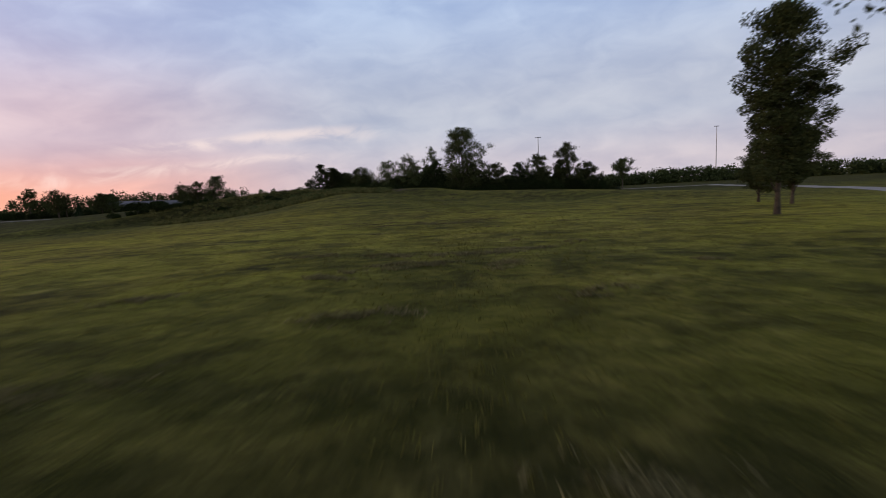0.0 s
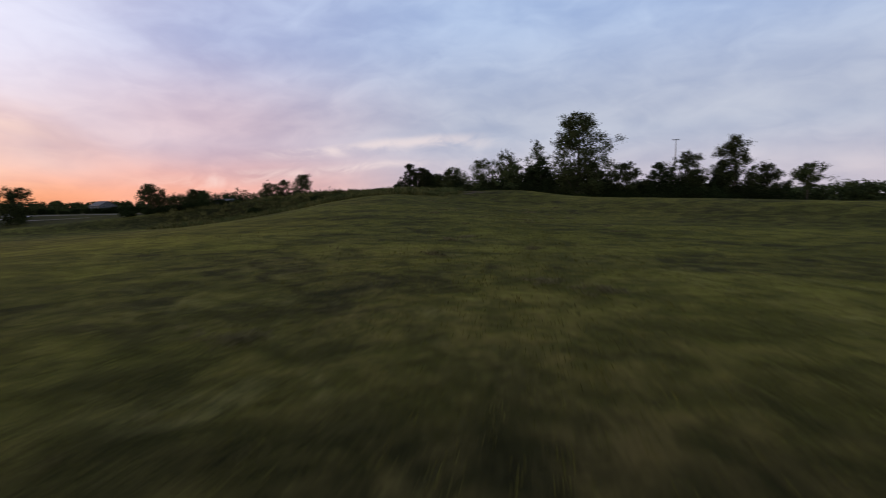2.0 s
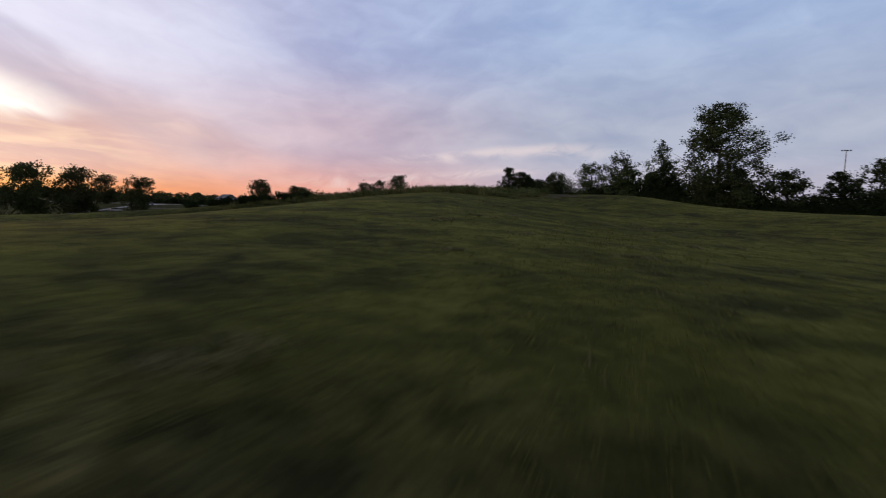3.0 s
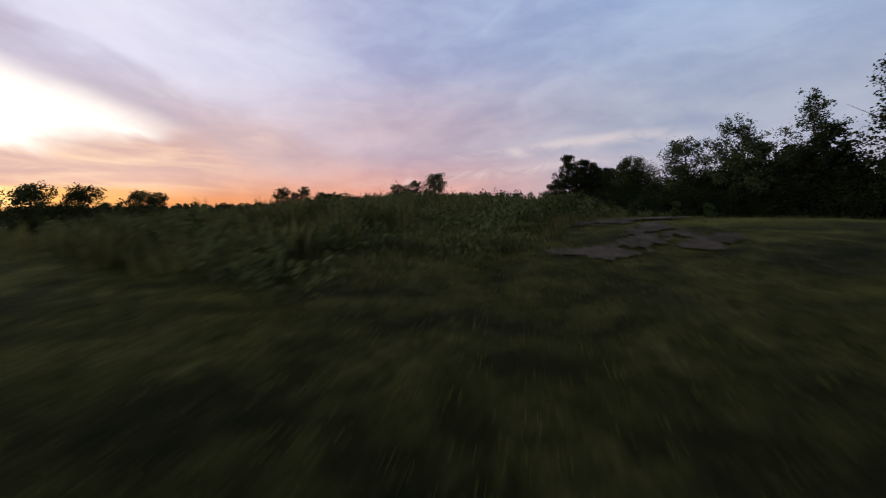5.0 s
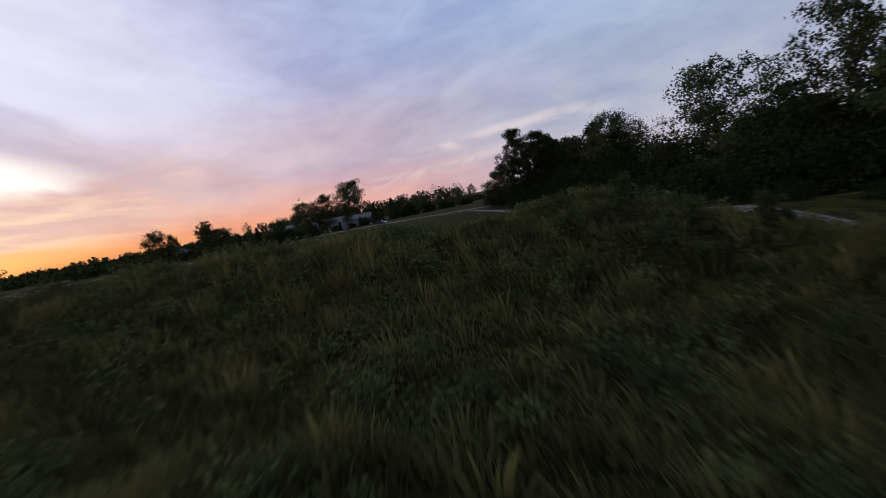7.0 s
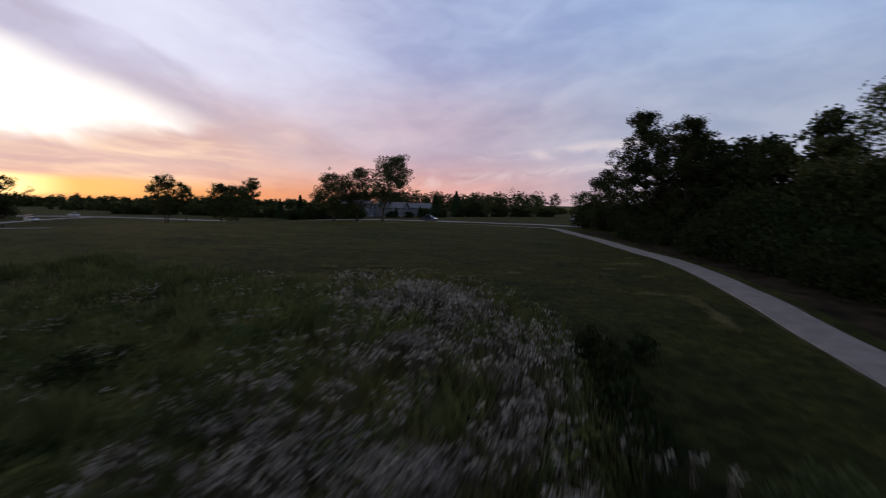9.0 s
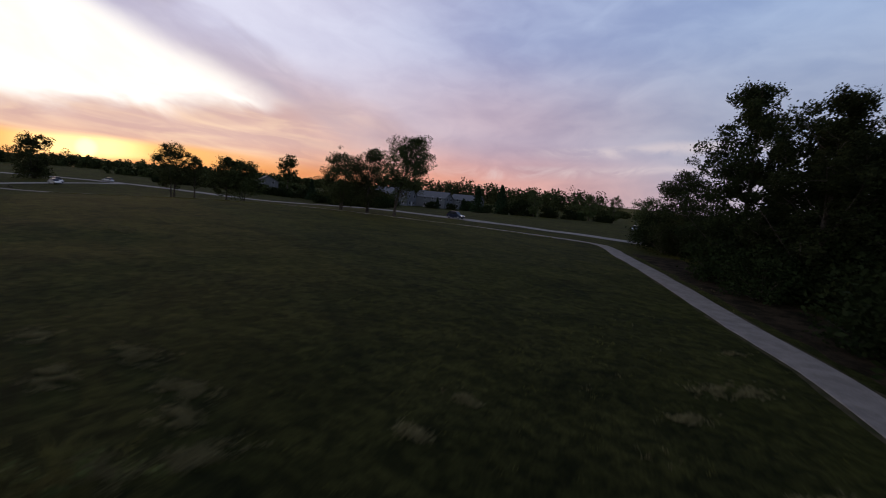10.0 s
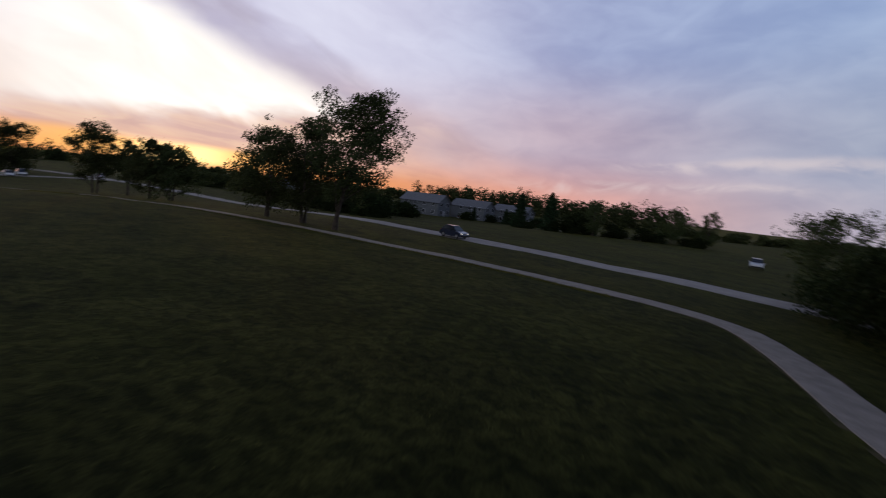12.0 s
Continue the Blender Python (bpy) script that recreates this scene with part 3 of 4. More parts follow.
broad_tree("tree", "full dark tree at the wood's edge", -21.0, 187.5, 14.7, 6.0, 34, low=0.03, limbs=20, leaves=17000, size=0.16, mat=LEAF_PALE, top=0.55, group=GW, airy=0.35)
wb = broad_tree("tree", "broad round tree at the wood's edge", -34.6, 206.5, 13.3, 6.4, 35, low=0.22, limbs=18, leaves=16000, size=0.14, mat=LEAF_PALE, top=0.6, group=GW, airy=0.45, full=0.6)
wa = broad_tree("tree", "tall pointed tree at the end of the wood", -57.4, 226.0, 17.0, 5.0, 36, low=0.02, limbs=30, leaves=52000, size=0.115, mat=LEAF_WOOD_DIM, top=0.42, group=GW, clump=0.17, airy=0.35, full=0.6)
place_copy(wa, -51.6, 221.4, 120, 0.88, label="tall full tree behind the end of the wood")
broad_tree("tree", "tall slim tree with layered crown", 45.0, 170, 17.6, 5.8, 37, low=0.06, limbs=16, leaves=18000, size=0.17, top=0.4, group=GW)
broad_tree("tree", "yellow-green round tree in front of the wood", 33.5, 170, 14.0, 4.9, 38, low=0.18, limbs=14, leaves=12000, size=0.16, mat=LEAF_PALE, top=0.6, group=GW)
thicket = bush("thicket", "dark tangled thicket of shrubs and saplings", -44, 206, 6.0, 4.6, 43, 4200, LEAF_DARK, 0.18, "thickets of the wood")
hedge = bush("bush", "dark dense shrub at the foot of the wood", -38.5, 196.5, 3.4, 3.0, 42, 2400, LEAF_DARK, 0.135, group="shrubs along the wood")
inner_a = broad_tree("tree", "dense leafy tree inside the wood", -14.0, 192.0, 11.0, 4.8, 39, low=0.05, limbs=16, leaves=9000, size=0.20, top=0.55, group=GW, airy=0.25)
inner_b = broad_tree("tree", "tall leafy tree inside the wood", -6.0, 186.0, 12.0, 4.4, 40, low=0.05, limbs=16, leaves=9000, size=0.20, mat=LEAF_WOOD_DIM, top=0.5, group=GW, airy=0.3)
rw = np.random.RandomState(5)
EDGE = [(60, 168), (38, 160), (20, 156), (4, 154), (-9, 157), (-20, 163), (-27, 171), (-33, 181), (-39.5, 194), (-47, 207.5), (-52.5, 217), (-57, 223.5)]
edge = smooth_line(EDGE, 4.0)
tang = np.gradient(edge, axis=0)
tang /= np.linalg.norm(tang, axis=1)[:, None]
inward = np.stack([tang[:, 1], -tang[:, 0]], -1)
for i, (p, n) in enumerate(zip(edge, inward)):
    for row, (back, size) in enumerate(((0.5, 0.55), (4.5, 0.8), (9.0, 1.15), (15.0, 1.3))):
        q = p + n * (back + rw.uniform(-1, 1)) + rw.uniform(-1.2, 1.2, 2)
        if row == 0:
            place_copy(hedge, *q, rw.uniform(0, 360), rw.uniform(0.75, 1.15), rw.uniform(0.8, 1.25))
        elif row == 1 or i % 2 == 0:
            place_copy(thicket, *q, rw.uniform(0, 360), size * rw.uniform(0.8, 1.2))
for i, (p, n) in enumerate(zip(edge[1::2], inward[1::2])):
    q = p + n * (8.5 + rw.uniform(-2, 3))
    src = (inner_a, inner_b)[i % 2]
    place_copy(src, *q, rw.uniform(0, 360), rw.uniform(0.75, 1.0) * (0.72 if 160 < q[1] < 197 and q[0] < -14 else 1.0), label="dense leafy tree inside the wood")
for x, y, turn, s in ((-43.5, 219, 30, 0.98), (-49.5, 226.5, 130, 1.05), (-46, 223, 200, 1.02), (-39, 214, 80, 1.1), (-52, 231, 300, 1.2)):
    place_copy(inner_b, x, y, turn, s, label="dense leafy tree inside the wood")
# trees past the bend of the path
broad_tree("tree", "round dark tree past the end of the wood", -67.2, 240.8, 10.6, 5.0, 51, low=0.03, limbs=24, leaves=30000, size=0.105, mat=LEAF_WOOD_DIM, top=0.55, group=GW, airy=0.15)
broad_tree("tree", "low spreading tree leaning over the grass", -77.0, 257.8, 7.4, 4.4, 52, low=0.2, limbs=12, leaves=9000, size=0.11, airy=0.3, top=0.6, lean=(-0.25, 0), group=GW)
for x, y, turn, s in ((-74.6, 251, 70, 0.75), (-71.6, 247.4, 160, 0.95), (-70.2, 244, 250, 0.9), (-61, 246.5, 40, 1.0), (-56, 240, 140, 1.2), (-68.5, 248, 10, 0.6), (-65, 252, 80, 0.8), (-72, 256, 200, 0.5), (-58.5, 234.5, 20, 0.75), (-52, 233, 60, 1.2)):
    place_copy(thicket, x, y, turn, s)
for x, y, turn, s in ((-62.5, 237.0, 15, 0.8), (-67.5, 243.5, 95, 0.7), (-71.5, 249.5, 50, 0.8), (-75.8, 253.6, 210, 0.6)):
    place_copy(hedge, x, y, turn, s)
for x, y, turn, s in ((-23, 155.6, 10, 0.45), (-19.5, 154.9, 80, 0.5), (-16, 154.2, 140, 0.42), (-12.5, 153.5, 200, 0.5), (-9, 152.6, 260, 0.46), (-5.5, 151.4, 320, 0.5)):
    place_copy(hedge, x, y, turn, s, 0.7)

# near the start: trees on the right of the lawn
t0 = broad_tree("tree", "young dense maple with pale trunk on the lawn", 18.9, 26.6, 11.6, 2.5, 61, low=0.24, limbs=14, leaves=42000, size=0.075, thick=0.7, top=0.56, airy=0.05, clump=0.24, full=3.5, group="lawn trees")
place_copy(t0, 28.8, 43, 120, 0.74, 0.66, label="small leafy tree on the lawn")
place_copy(t0, 27.8, 37.5, 230, 0.9, 0.74, label="young leafy tree on the lawn")
broad_tree("tree", "large tree with overhanging leafy branches", 14.6, 10.5, 12.5, 4.8, 62, low=0.5, limbs=14, leaves=9000, size=0.14, top=0.75, group="lawn trees")
broad_tree("tree", "lone flat-topped tree behind the meadow", 86, 226, 14.4, 5.8, 63, low=0.55, limbs=12, leaves=9000, size=0.2, top=0.8)

# middle distance beyond the road
GC = "conifers beyond the road"
c1 = conifer("conifer", "dark pointed spruce beyond the road", -163, 311, 10.2, 3.2, 71, 4200, group=GC)
place_copy(c1, -153.5, 313, 50, 1.06)
place_copy(c1, -201, 272, 90, 0.95)
place_copy(c1, -209, 268, 20, 0.8)
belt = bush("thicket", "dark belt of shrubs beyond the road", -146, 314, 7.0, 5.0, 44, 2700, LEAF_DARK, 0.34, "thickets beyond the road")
row_a = smooth_line([(-163, 312), (-150, 315), (-138, 318), (-130, 328), (-122, 333)], 4.0)
row_b = smooth_line([(-290, 236), (-270, 254), (-250, 262), (-232, 262), (-216, 270), (-202, 280), (-190, 294)], 4.2)
row_c = smooth_line([(-190, 262), (-178, 262), (-166, 261), (-154, 260)], 4.0)
for line, lo, hi in ((row_a, 0.25, 0.66), (row_b, 0.3, 0.75), (row_c, 0.35, 0.7)):
    for q in line:
        place_copy(belt, *(q + rw.uniform(-2, 2, 2)), rw.uniform(0, 360), rw.uniform(lo, hi))
for i, (x, y, s) in enumerate(((-139, 313, 0.56), (-128, 331, 0.66), (-121, 335, 0.60))):
    place_copy((wd, wb)[i % 2], x, y, 47 * i, s, label="bushy tree in the row beyond the road")


def far_wood(name, points, depth, height, seed, step=5.0, size=0.8, leaves=34, many=5):
    """A distant belt of woodland: many crowns of coarse leaf clumps in one mesh."""
    rnd = np.random.RandomState(seed)
    centres, radii = [], []
    for p in smooth_line(points, step):
        for _ in range(many):
            x, y = p + rnd.uniform(-depth, depth, 2)
            h = height * (0.72 + 0.22 * noise.noise((x * 0.03, y * 0.03, 5))) * rnd.uniform(0.72, 1.15)
            z = far_z(x, y)
            for f in (0.12, 0.38, 0.62, 0.82):
                centres.append(np.array([x + rnd.normal() * 1.5, y + rnd.normal() * 1.5, z + h * f]))
                radii.append(h * 0.30 * rnd.uniform(0.8, 1.2))
    ob = part(name, mesh_np(name, *leaf_cloud(centres, radii, [leaves] * len(centres), size, rnd), LEAF))
    return tagged(ob, "distant belt of dark woodland on the horizon", "woodland", kind="stuff")


far_wood("woodland", [(330, 260), (250, 320), (180, 350), (120, 350), (60, 370), (0, 390)], 10, 13, 81, 5)
far_wood("woodland", [(-232, 520), (-330, 510), (-430, 470)], 18, 23, 82, 7, 1.0)
far_wood("woodland", [(-60, 450), (-110, 480), (-150, 500), (-225, 518)], 14, 6.5, 86, 6, 0.7)
far_wood("woodland", [(-430, 450), (-500, 340), (-540, 230), (-530, 120), (-490, 20), (-430, -60)], 16, 12, 83, 7, 1.0)
far_wood("woodland", [(-300, 310), (-345, 285), (-390, 240)], 8, 6, 84, 5)
far_wood("woodland", [(-10, 310), (-50, 345), (-90, 385)], 7, 3.6, 85, 5, 0.5)


# ---- poles ----
def light_pole(x, y, height, label):
    ob = thing("floodlight_pole", label, "floodlight", (x, y, far_z(x, y)), 0, "floodlight poles")
    part("mast", mesh_np("mast", *tube_arrays([(0, 0, 0), (0, 0, height)], [0.45, 0.22], 10), STEEL, True), ob)
    part("crossarm", mesh_np("crossarm", *tube_arrays([(-2.2, 0, height - 0.4), (2.2, 0, height - 0.4)], [0.12, 0.12], 6), STEEL), ob)
    for k in range(4):
        bm = bmesh.new()
        bmesh.ops.create_cube(bm, size=1.0, matrix=pose(-1.8 + 1.2 * k, 0.15, height - 0.1, 25) @ Matrix.Diagonal((0.8, 0.5, 0.6, 1)))
        bmesh.ops.bevel(bm, geom=bm.edges[:], offset=0.08, segments=1, affect="EDGES")
        part("lamp_head", (bm, STEEL), ob)
    return ob


light_pole(75.5, 370, 40, "tall floodlight mast behind the wood")
light_pole(245.5, 425, 47, "tall floodlight mast on the horizon")


# ---- houses ----
SIDING = surface("pale_siding", (0.10, 0.11, 0.122), (0.13, 0.14, 0.152), 0.8, 0.7, bump=0.15)
SHINGLE = surface("grey_shingles", (0.085, 0.088, 0.096), (0.125, 0.128, 0.136), 2.5, 0.9, bump=0.5)
TRIM = surface("white_trim", (0.34, 0.35, 0.37), (0.42, 0.43, 0.44), 2.0, 0.6)
GLASS, gg = material("window_glass")
gg.node("ShaderNodeOutputMaterial", {0: gg.node("ShaderNodeBsdfPrincipled", {"Base Color": (0.02, 0.022, 0.026, 1), "Roughness": 0.08, "Specular IOR Level": 0.4}).outputs[0]})


def block(size, at, bevel=0.0, turn=0.0):
    bm = bmesh.new()
    bmesh.ops.create_cube(bm, size=1.0, matrix=pose(*at, 0, 0, turn) @ Matrix.Diagonal((*size, 1)))
    if bevel:
        bmesh.ops.bevel(bm, geom=bm.edges[:], offset=bevel, segments=2, affect="EDGES")
    return bm


def house(x, y, turn, width, length, eaves, ridge, label, base=-0.2):
    """A gabled house; its gable faces its own -y side. Walls, roof, windows with frames and panes, a door."""
    ob = thing("house", label, "house", (x, y, far_z(x, y) + base), turn, "houses beyond the road")
    w, n = width / 2, length
    bm = bmesh.new()
    front = [bm.verts.new(c) for c in ((-w, 0, 0), (w, 0, 0), (w, 0, eaves), (0, 0, ridge), (-w, 0, eaves))]
    back = [bm.verts.new((v.co.x, n, v.co.z)) for v in front]
    bm.faces.new(front)
    bm.faces.new(back[::-1])
    for k in range(5):
        bm.faces.new((front[k], back[k], back[(k + 1) % 5], front[(k + 1) % 5]))
    part("wall", (bm, SIDING), ob)
    bm = bmesh.new()
    slope = math.atan2(ridge - eaves, w)
    run = math.hypot(w, ridge - eaves) + 0.5
    for s in (-1, 1):
        m = pose(0, n / 2, ridge + 0.12) @ Matrix.Rotation(s * slope, 4, "Y") @ Matrix.Translation((s * run / 2, 0, 0)) @ Matrix.Diagonal((run, n + 0.9, 0.16, 1))
        bmesh.ops.create_cube(bm, size=1.0, matrix=m)
    part("roof", (bm, SHINGLE), ob)
    spots = [(-0.5 * w, 1.4), (0.5 * w, 1.4), (-0.5 * w, 4.2), (0.5 * w, 4.2)]
    for px, pz in spots:
        if pz < eaves:
            win = part("window", (block((1.3, 0.14, 1.5), (px, -0.03, pz + 0.2), 0.02), TRIM), ob)
            part("pane", (block((1.06, 0.06, 1.26), (px, -0.09, pz + 0.2)), GLASS), win)
    for k in range(int(n // 4)):
        for pz in (1.4, 4.2):
            if pz < eaves:
                for s in (-1, 1):
                    win = part("window", (block((0.14, 1.2, 1.4), (s * (w + 0.03), 2.2 + 4 * k, pz + 0.2), 0.02), TRIM), ob)
                    part("pane", (block((0.06, 0.96, 1.16), (s * (w + 0.09), 2.2 + 4 * k, pz + 0.2)), GLASS), win)
    part("door", (block((1.0, 0.1, 2.1), (0, -0.03, 1.05), 0.02), TRIM), ob)
    return ob


house(-206.5, 316, 112, 8.5, 17, 5.0, 7.8, "pale grey two-storey house with a long gabled roof")
house(-199, 332, 110, 8.5, 15, 4.8, 7.4, "pale grey house with a gabled dark roof")
house(-192.5, 347, 110, 8.5, 14, 4.6, 7.0, "pale grey house half hidden by shrubs")
house(-285, 285, 70, 10, 16, 4.8, 7.6, "grey house among trees on the far side")
for x, y, s in ((-196, 318, 0.55), (-190, 325, 0.5), (-186, 332, 0.8), (-181, 338, 0.6)):
    place_copy(belt, x, y, 40 * s * x, s)
for x, y, s in ((-186, 277, 0.95), (-180, 283, 0.8), (-194, 273, 0.9), (-177, 263, 0.95), (-170, 262, 1.0), (-163, 262, 0.95), (-156, 260, 0.9)):
    place_copy(belt, x, y, 31 * x, s)
place_copy(c1, -195, 321, 10, 0.5)
place_copy(c1, -187, 329, 30, 0.55)


# ---- cars ----
def paint(name, colour):
    m, g = material(name)
    g.node("ShaderNodeOutputMaterial", {0: g.node("ShaderNodeBsdfPrincipled", {"Base Color": (*colour, 1), "Roughness": 0.3, "Metallic": 0.2,
                                                                                 "Coat Weight": 0.6, "Coat Roughness": 0.08}).outputs[0]})
    return m


BLUE, WHITE_PAINT = paint("dark_blue_paint", (0.015, 0.025, 0.06)), paint("white_paint", (0.45, 0.45, 0.45))
RUBBER = surface("tyre_rubber", (0.012, 0.012, 0.012), (0.022, 0.022, 0.022), 8, 0.9)
LAMP_ON, gg = material("lit_headlamp")
gg.node("ShaderNodeOutputMaterial", {0: gg.node("ShaderNodeEmission", {0: (1.0, 0.86, 0.66, 1), 1: 1.6}).outputs[0]})
LAMP_OFF = surface("lamp_glass", (0.35, 0.35, 0.36), (0.5, 0.5, 0.5), 6, 0.2)
RED_LAMP = surface("red_lamp_glass", (0.25, 0.01, 0.01), (0.35, 0.02, 0.02), 6, 0.25)


def car(x, y, turn, body_paint, label, lights=False, long=4.3, high=1.5):
    """A small five-door car that faces its own +x."""
    ob = thing("car", label, "car", (x, y, far_z(x, y) + 0.09), turn, "cars")
    half, L = 0.86, long
    lower = [(-0.5, 0.30), (-0.49, 0.62), (-0.47, 0.86), (-0.30, 0.94), (0.20, 0.93), (0.40, 0.80), (0.49, 0.66), (0.50, 0.40), (0.46, 0.26), (-0.46, 0.24)]
    upper = [(-0.46, 0.88), (-0.41, 1.22), (-0.30, 0.985 * high), (-0.05, high), (0.08, 0.97 * high), (0.25, 0.92)]
    for nm, prof, wide, top_in, mat in (("body", lower, half, 0.0, body_paint), ("cabin", upper, half - 0.06, 0.18, GLASS)):
        bm = bmesh.new()
        rows = []
        for s in (-1, 1):
            rows.append([bm.verts.new((px * L, s * (wide - top_in * max(0, (pz - 0.9) / (high - 0.9))), pz)) for px, pz in prof])
        bm.faces.new(rows[0])
        bm.faces.new(rows[1][::-1])
        for k in range(len(prof)):
            bm.faces.new((rows[0][k], rows[1][k], rows[1][(k + 1) % len(prof)], rows[0][(k + 1) % len(prof)]))
        bmesh.ops.recalc_face_normals(bm, faces=bm.faces[:])
        bmesh.ops.bevel(bm, geom=bm.edges[:], offset=0.05, segments=2, affect="EDGES")
        part(nm, (bm, mat), ob)
    part("roof", (block((0.30 * L, 1.22, 0.05), (-0.12 * L, 0, high - 0.005), 0.02), body_paint), ob)
    for sx in (-0.31, 0.31):
        for s in (-1, 1):
            wheel = part("wheel", mesh_np("tyre", *tube_arrays([(sx * L, s * 0.68, 0.31), (sx * L, s * 0.70, 0.31), (sx * L, s * 0.86, 0.31), (sx * L, s * 0.88, 0.31)], [0.22, 0.31, 0.31, 0.24], 16), RUBBER, True), ob)
            bm = bmesh.new()
            bmesh.ops.create_cone(bm, cap_ends=True, segments=14, radius1=0.2, radius2=0.19, depth=0.06, matrix=pose(sx * L, s * 0.86, 0.31, 90))
            part("rim", (bm, STEEL), wheel)
    for s in (-1, 1):
        part("headlight", (block((0.08, 0.26, 0.10), (0.485 * L, s * 0.58, 0.66), 0.03), LAMP_ON if lights else LAMP_OFF), ob)
        part("tail_light", (block((0.08, 0.26, 0.22), (-0.478 * L, s * 0.66, 0.80), 0.03), RED_LAMP), ob)
        part("mirror", (block((0.12, 0.18, 0.13), (0.17 * L, s * 0.93, 0.97), 0.03), body_paint), ob)
    part("bumper", (block((0.16, 1.6, 0.2), (0.49 * L, 0, 0.36), 0.05), RUBBER), ob)
    return ob


car(-114.3, 249.0, 10, BLUE, "dark blue hatchback with lit headlights on the road", True, 3.7)
car(-262, 213, 208, WHITE_PAINT, "white hatchback driving on the road", True)
car(-95, 293, -70, WHITE_PAINT, "white parked car beside the far grass verge")
car(-199, 319.5, 75, WHITE_PAINT, "white car parked by the houses")
car(-180, 331, 40, WHITE_PAINT, "white car parked between shrubs")
car(-228, 194.5, 20, WHITE_PAINT, "white car parked under the roadside tree")
car(-201, 164, 70, WHITE_PAINT, "white car standing on the drive between trees")
car(-238, 196, 15, WHITE_PAINT, "white van-like car parked under the roadside tree", False, 4.9, 1.75)


def picnic_table(x, y, turn):
    ob = thing("picnic_table", "dark wooden picnic table under a tree", "table", (x, y, far_z(x, y)), turn)
    for k in range(5):
        part("board", (block((1.8, 0.13, 0.04), (0, -0.3 + 0.15 * k, 0.74), 0.006), BARK), ob)
    for s in (-1, 1):
        part("seat", (block((1.8, 0.25, 0.04), (0, s * 0.68, 0.45), 0.006), BARK), ob)
        part("brace", (block((0.05, 1.5, 0.09), (s * 0.65, 0, 0.40), 0.006), BARK), ob)
        for d in (-1, 1):
            part("leg", mesh_np("leg", *tube_arrays([(s * 0.65, d * 0.62, -0.05), (s * 0.65, d * 0.25, 0.73)], [0.05, 0.05], 4), BARK), ob)
    return ob


picnic_table(-203.5, 183.5, 20)

# ---- grasses ----
def blades(name, xs, ys, heights, width, mat, seed, bend=0.35, label="", per=3, wind=(0.0, 0.0)):
    """Loose grass: each tuft has a few bent blades of two faces."""
    rnd = np.random.RandomState(seed)
    n = len(xs)
    z0 = np.array([far_z(x, y) for x, y in zip(xs, ys)])
    base = np.repeat(np.stack([xs, ys, z0], -1), per, 0)
    h = np.repeat(heights, per) * rnd.uniform(0.6, 1.25, n * per)
    base[:, :2] += rnd.normal(size=(n * per, 2)) * 0.05
    ang = rnd.uniform(0, 2 * math.pi, n * per)
    side = np.stack([np.cos(ang), np.sin(ang), 0 * ang], -1) * width
    ang2 = rnd.uniform(0, 2 * math.pi, n * per)
    off = np.stack([np.cos(ang2) + wind[0], np.sin(ang2) + wind[1], 0 * ang2], -1) * (h * bend * rnd.uniform(0.2, 1.3, n * per))[:, None]
    up1 = np.stack([0 * h, 0 * h, h * 0.6], -1)
    up2 = np.stack([0 * h, 0 * h, h], -1)
    v = np.stack([base - side, base + side, base + off * 0.4 + up1 + side * 0.7, base + off * 0.4 + up1 - side * 0.7, base + off + up2 - side * 0.05, base + off + up2 + side * 0.05], 1)
    k = np.arange(n * per)[:, None] * 6
    faces = np.concatenate([k + (0, 1, 2, 3), k + (3, 2, 5, 4)])
    ob = part(name, mesh_np(name, v.reshape(-1, 3), faces, mat))
    return tagged(ob, label, "grass", kind="stuff")


TRACK = smooth_line([(0, -6), (0.5, 19), (2, 38), (1.7, 46.6), (0.5, 66), (-4, 84), (-10.8, 99.6), (-18.8, 118), (-28, 134), (-37, 149.5), (-42.6, 169), (-51.5, 188), (-67.3, 212)], 1.0)


def scatter(n, y0, y1, half, seed, bias=1.6):
    """Places round a stretch of the flight line, denser near it."""
    rnd = np.random.RandomState(seed)
    line = TRACK[(TRACK[:, 1] >= y0) & (TRACK[:, 1] <= y1)]
    p = line[rnd.randint(0, len(line), n)] + rnd.uniform(-0.5, 0.5, (n, 2))
    w = half * rnd.uniform(0, 1, n) ** bias
    t = rnd.uniform(0, 2 * math.pi, n)
    return p[:, 0] + np.cos(t) * w, p[:, 1] + np.sin(t) * w


def keep(xs, ys, test):
    m = np.array([test(x, y) for x, y in zip(xs, ys)])
    return xs[m], ys[m]


def inside(x, y, poly):
    hit = False
    for (x0, y0), (x1, y1) in zip(poly, poly[1:] + poly[:1]):
        if (y0 > y) != (y1 > y) and x < x0 + (y - y0) * (x1 - x0) / (y1 - y0):
            hit = not hit
    return hit


def beaten(x, y):
    """Grass lies lower along the line that is often walked."""
    return 0.5 + 0.5 * ease(0.8, 4.5, float(np.min(np.hypot(TRACK[:, 0] - x, TRACK[:, 1] - y))))


# the part of the meadow that is left unmown
ROUGH = [(-11.5, 95), (-11, 103), (-12.5, 108), (-9, 118), (-6, 130), (-12, 140), (-22, 148), (-33, 153), (-37, 156), (-40, 164), (-44.5, 172), (-49.5, 177),
         (-54, 180), (-60, 177), (-70, 172), (-88, 172), (-92, 150), (-78, 120), (-60, 98), (-42, 86), (-26, 88)]
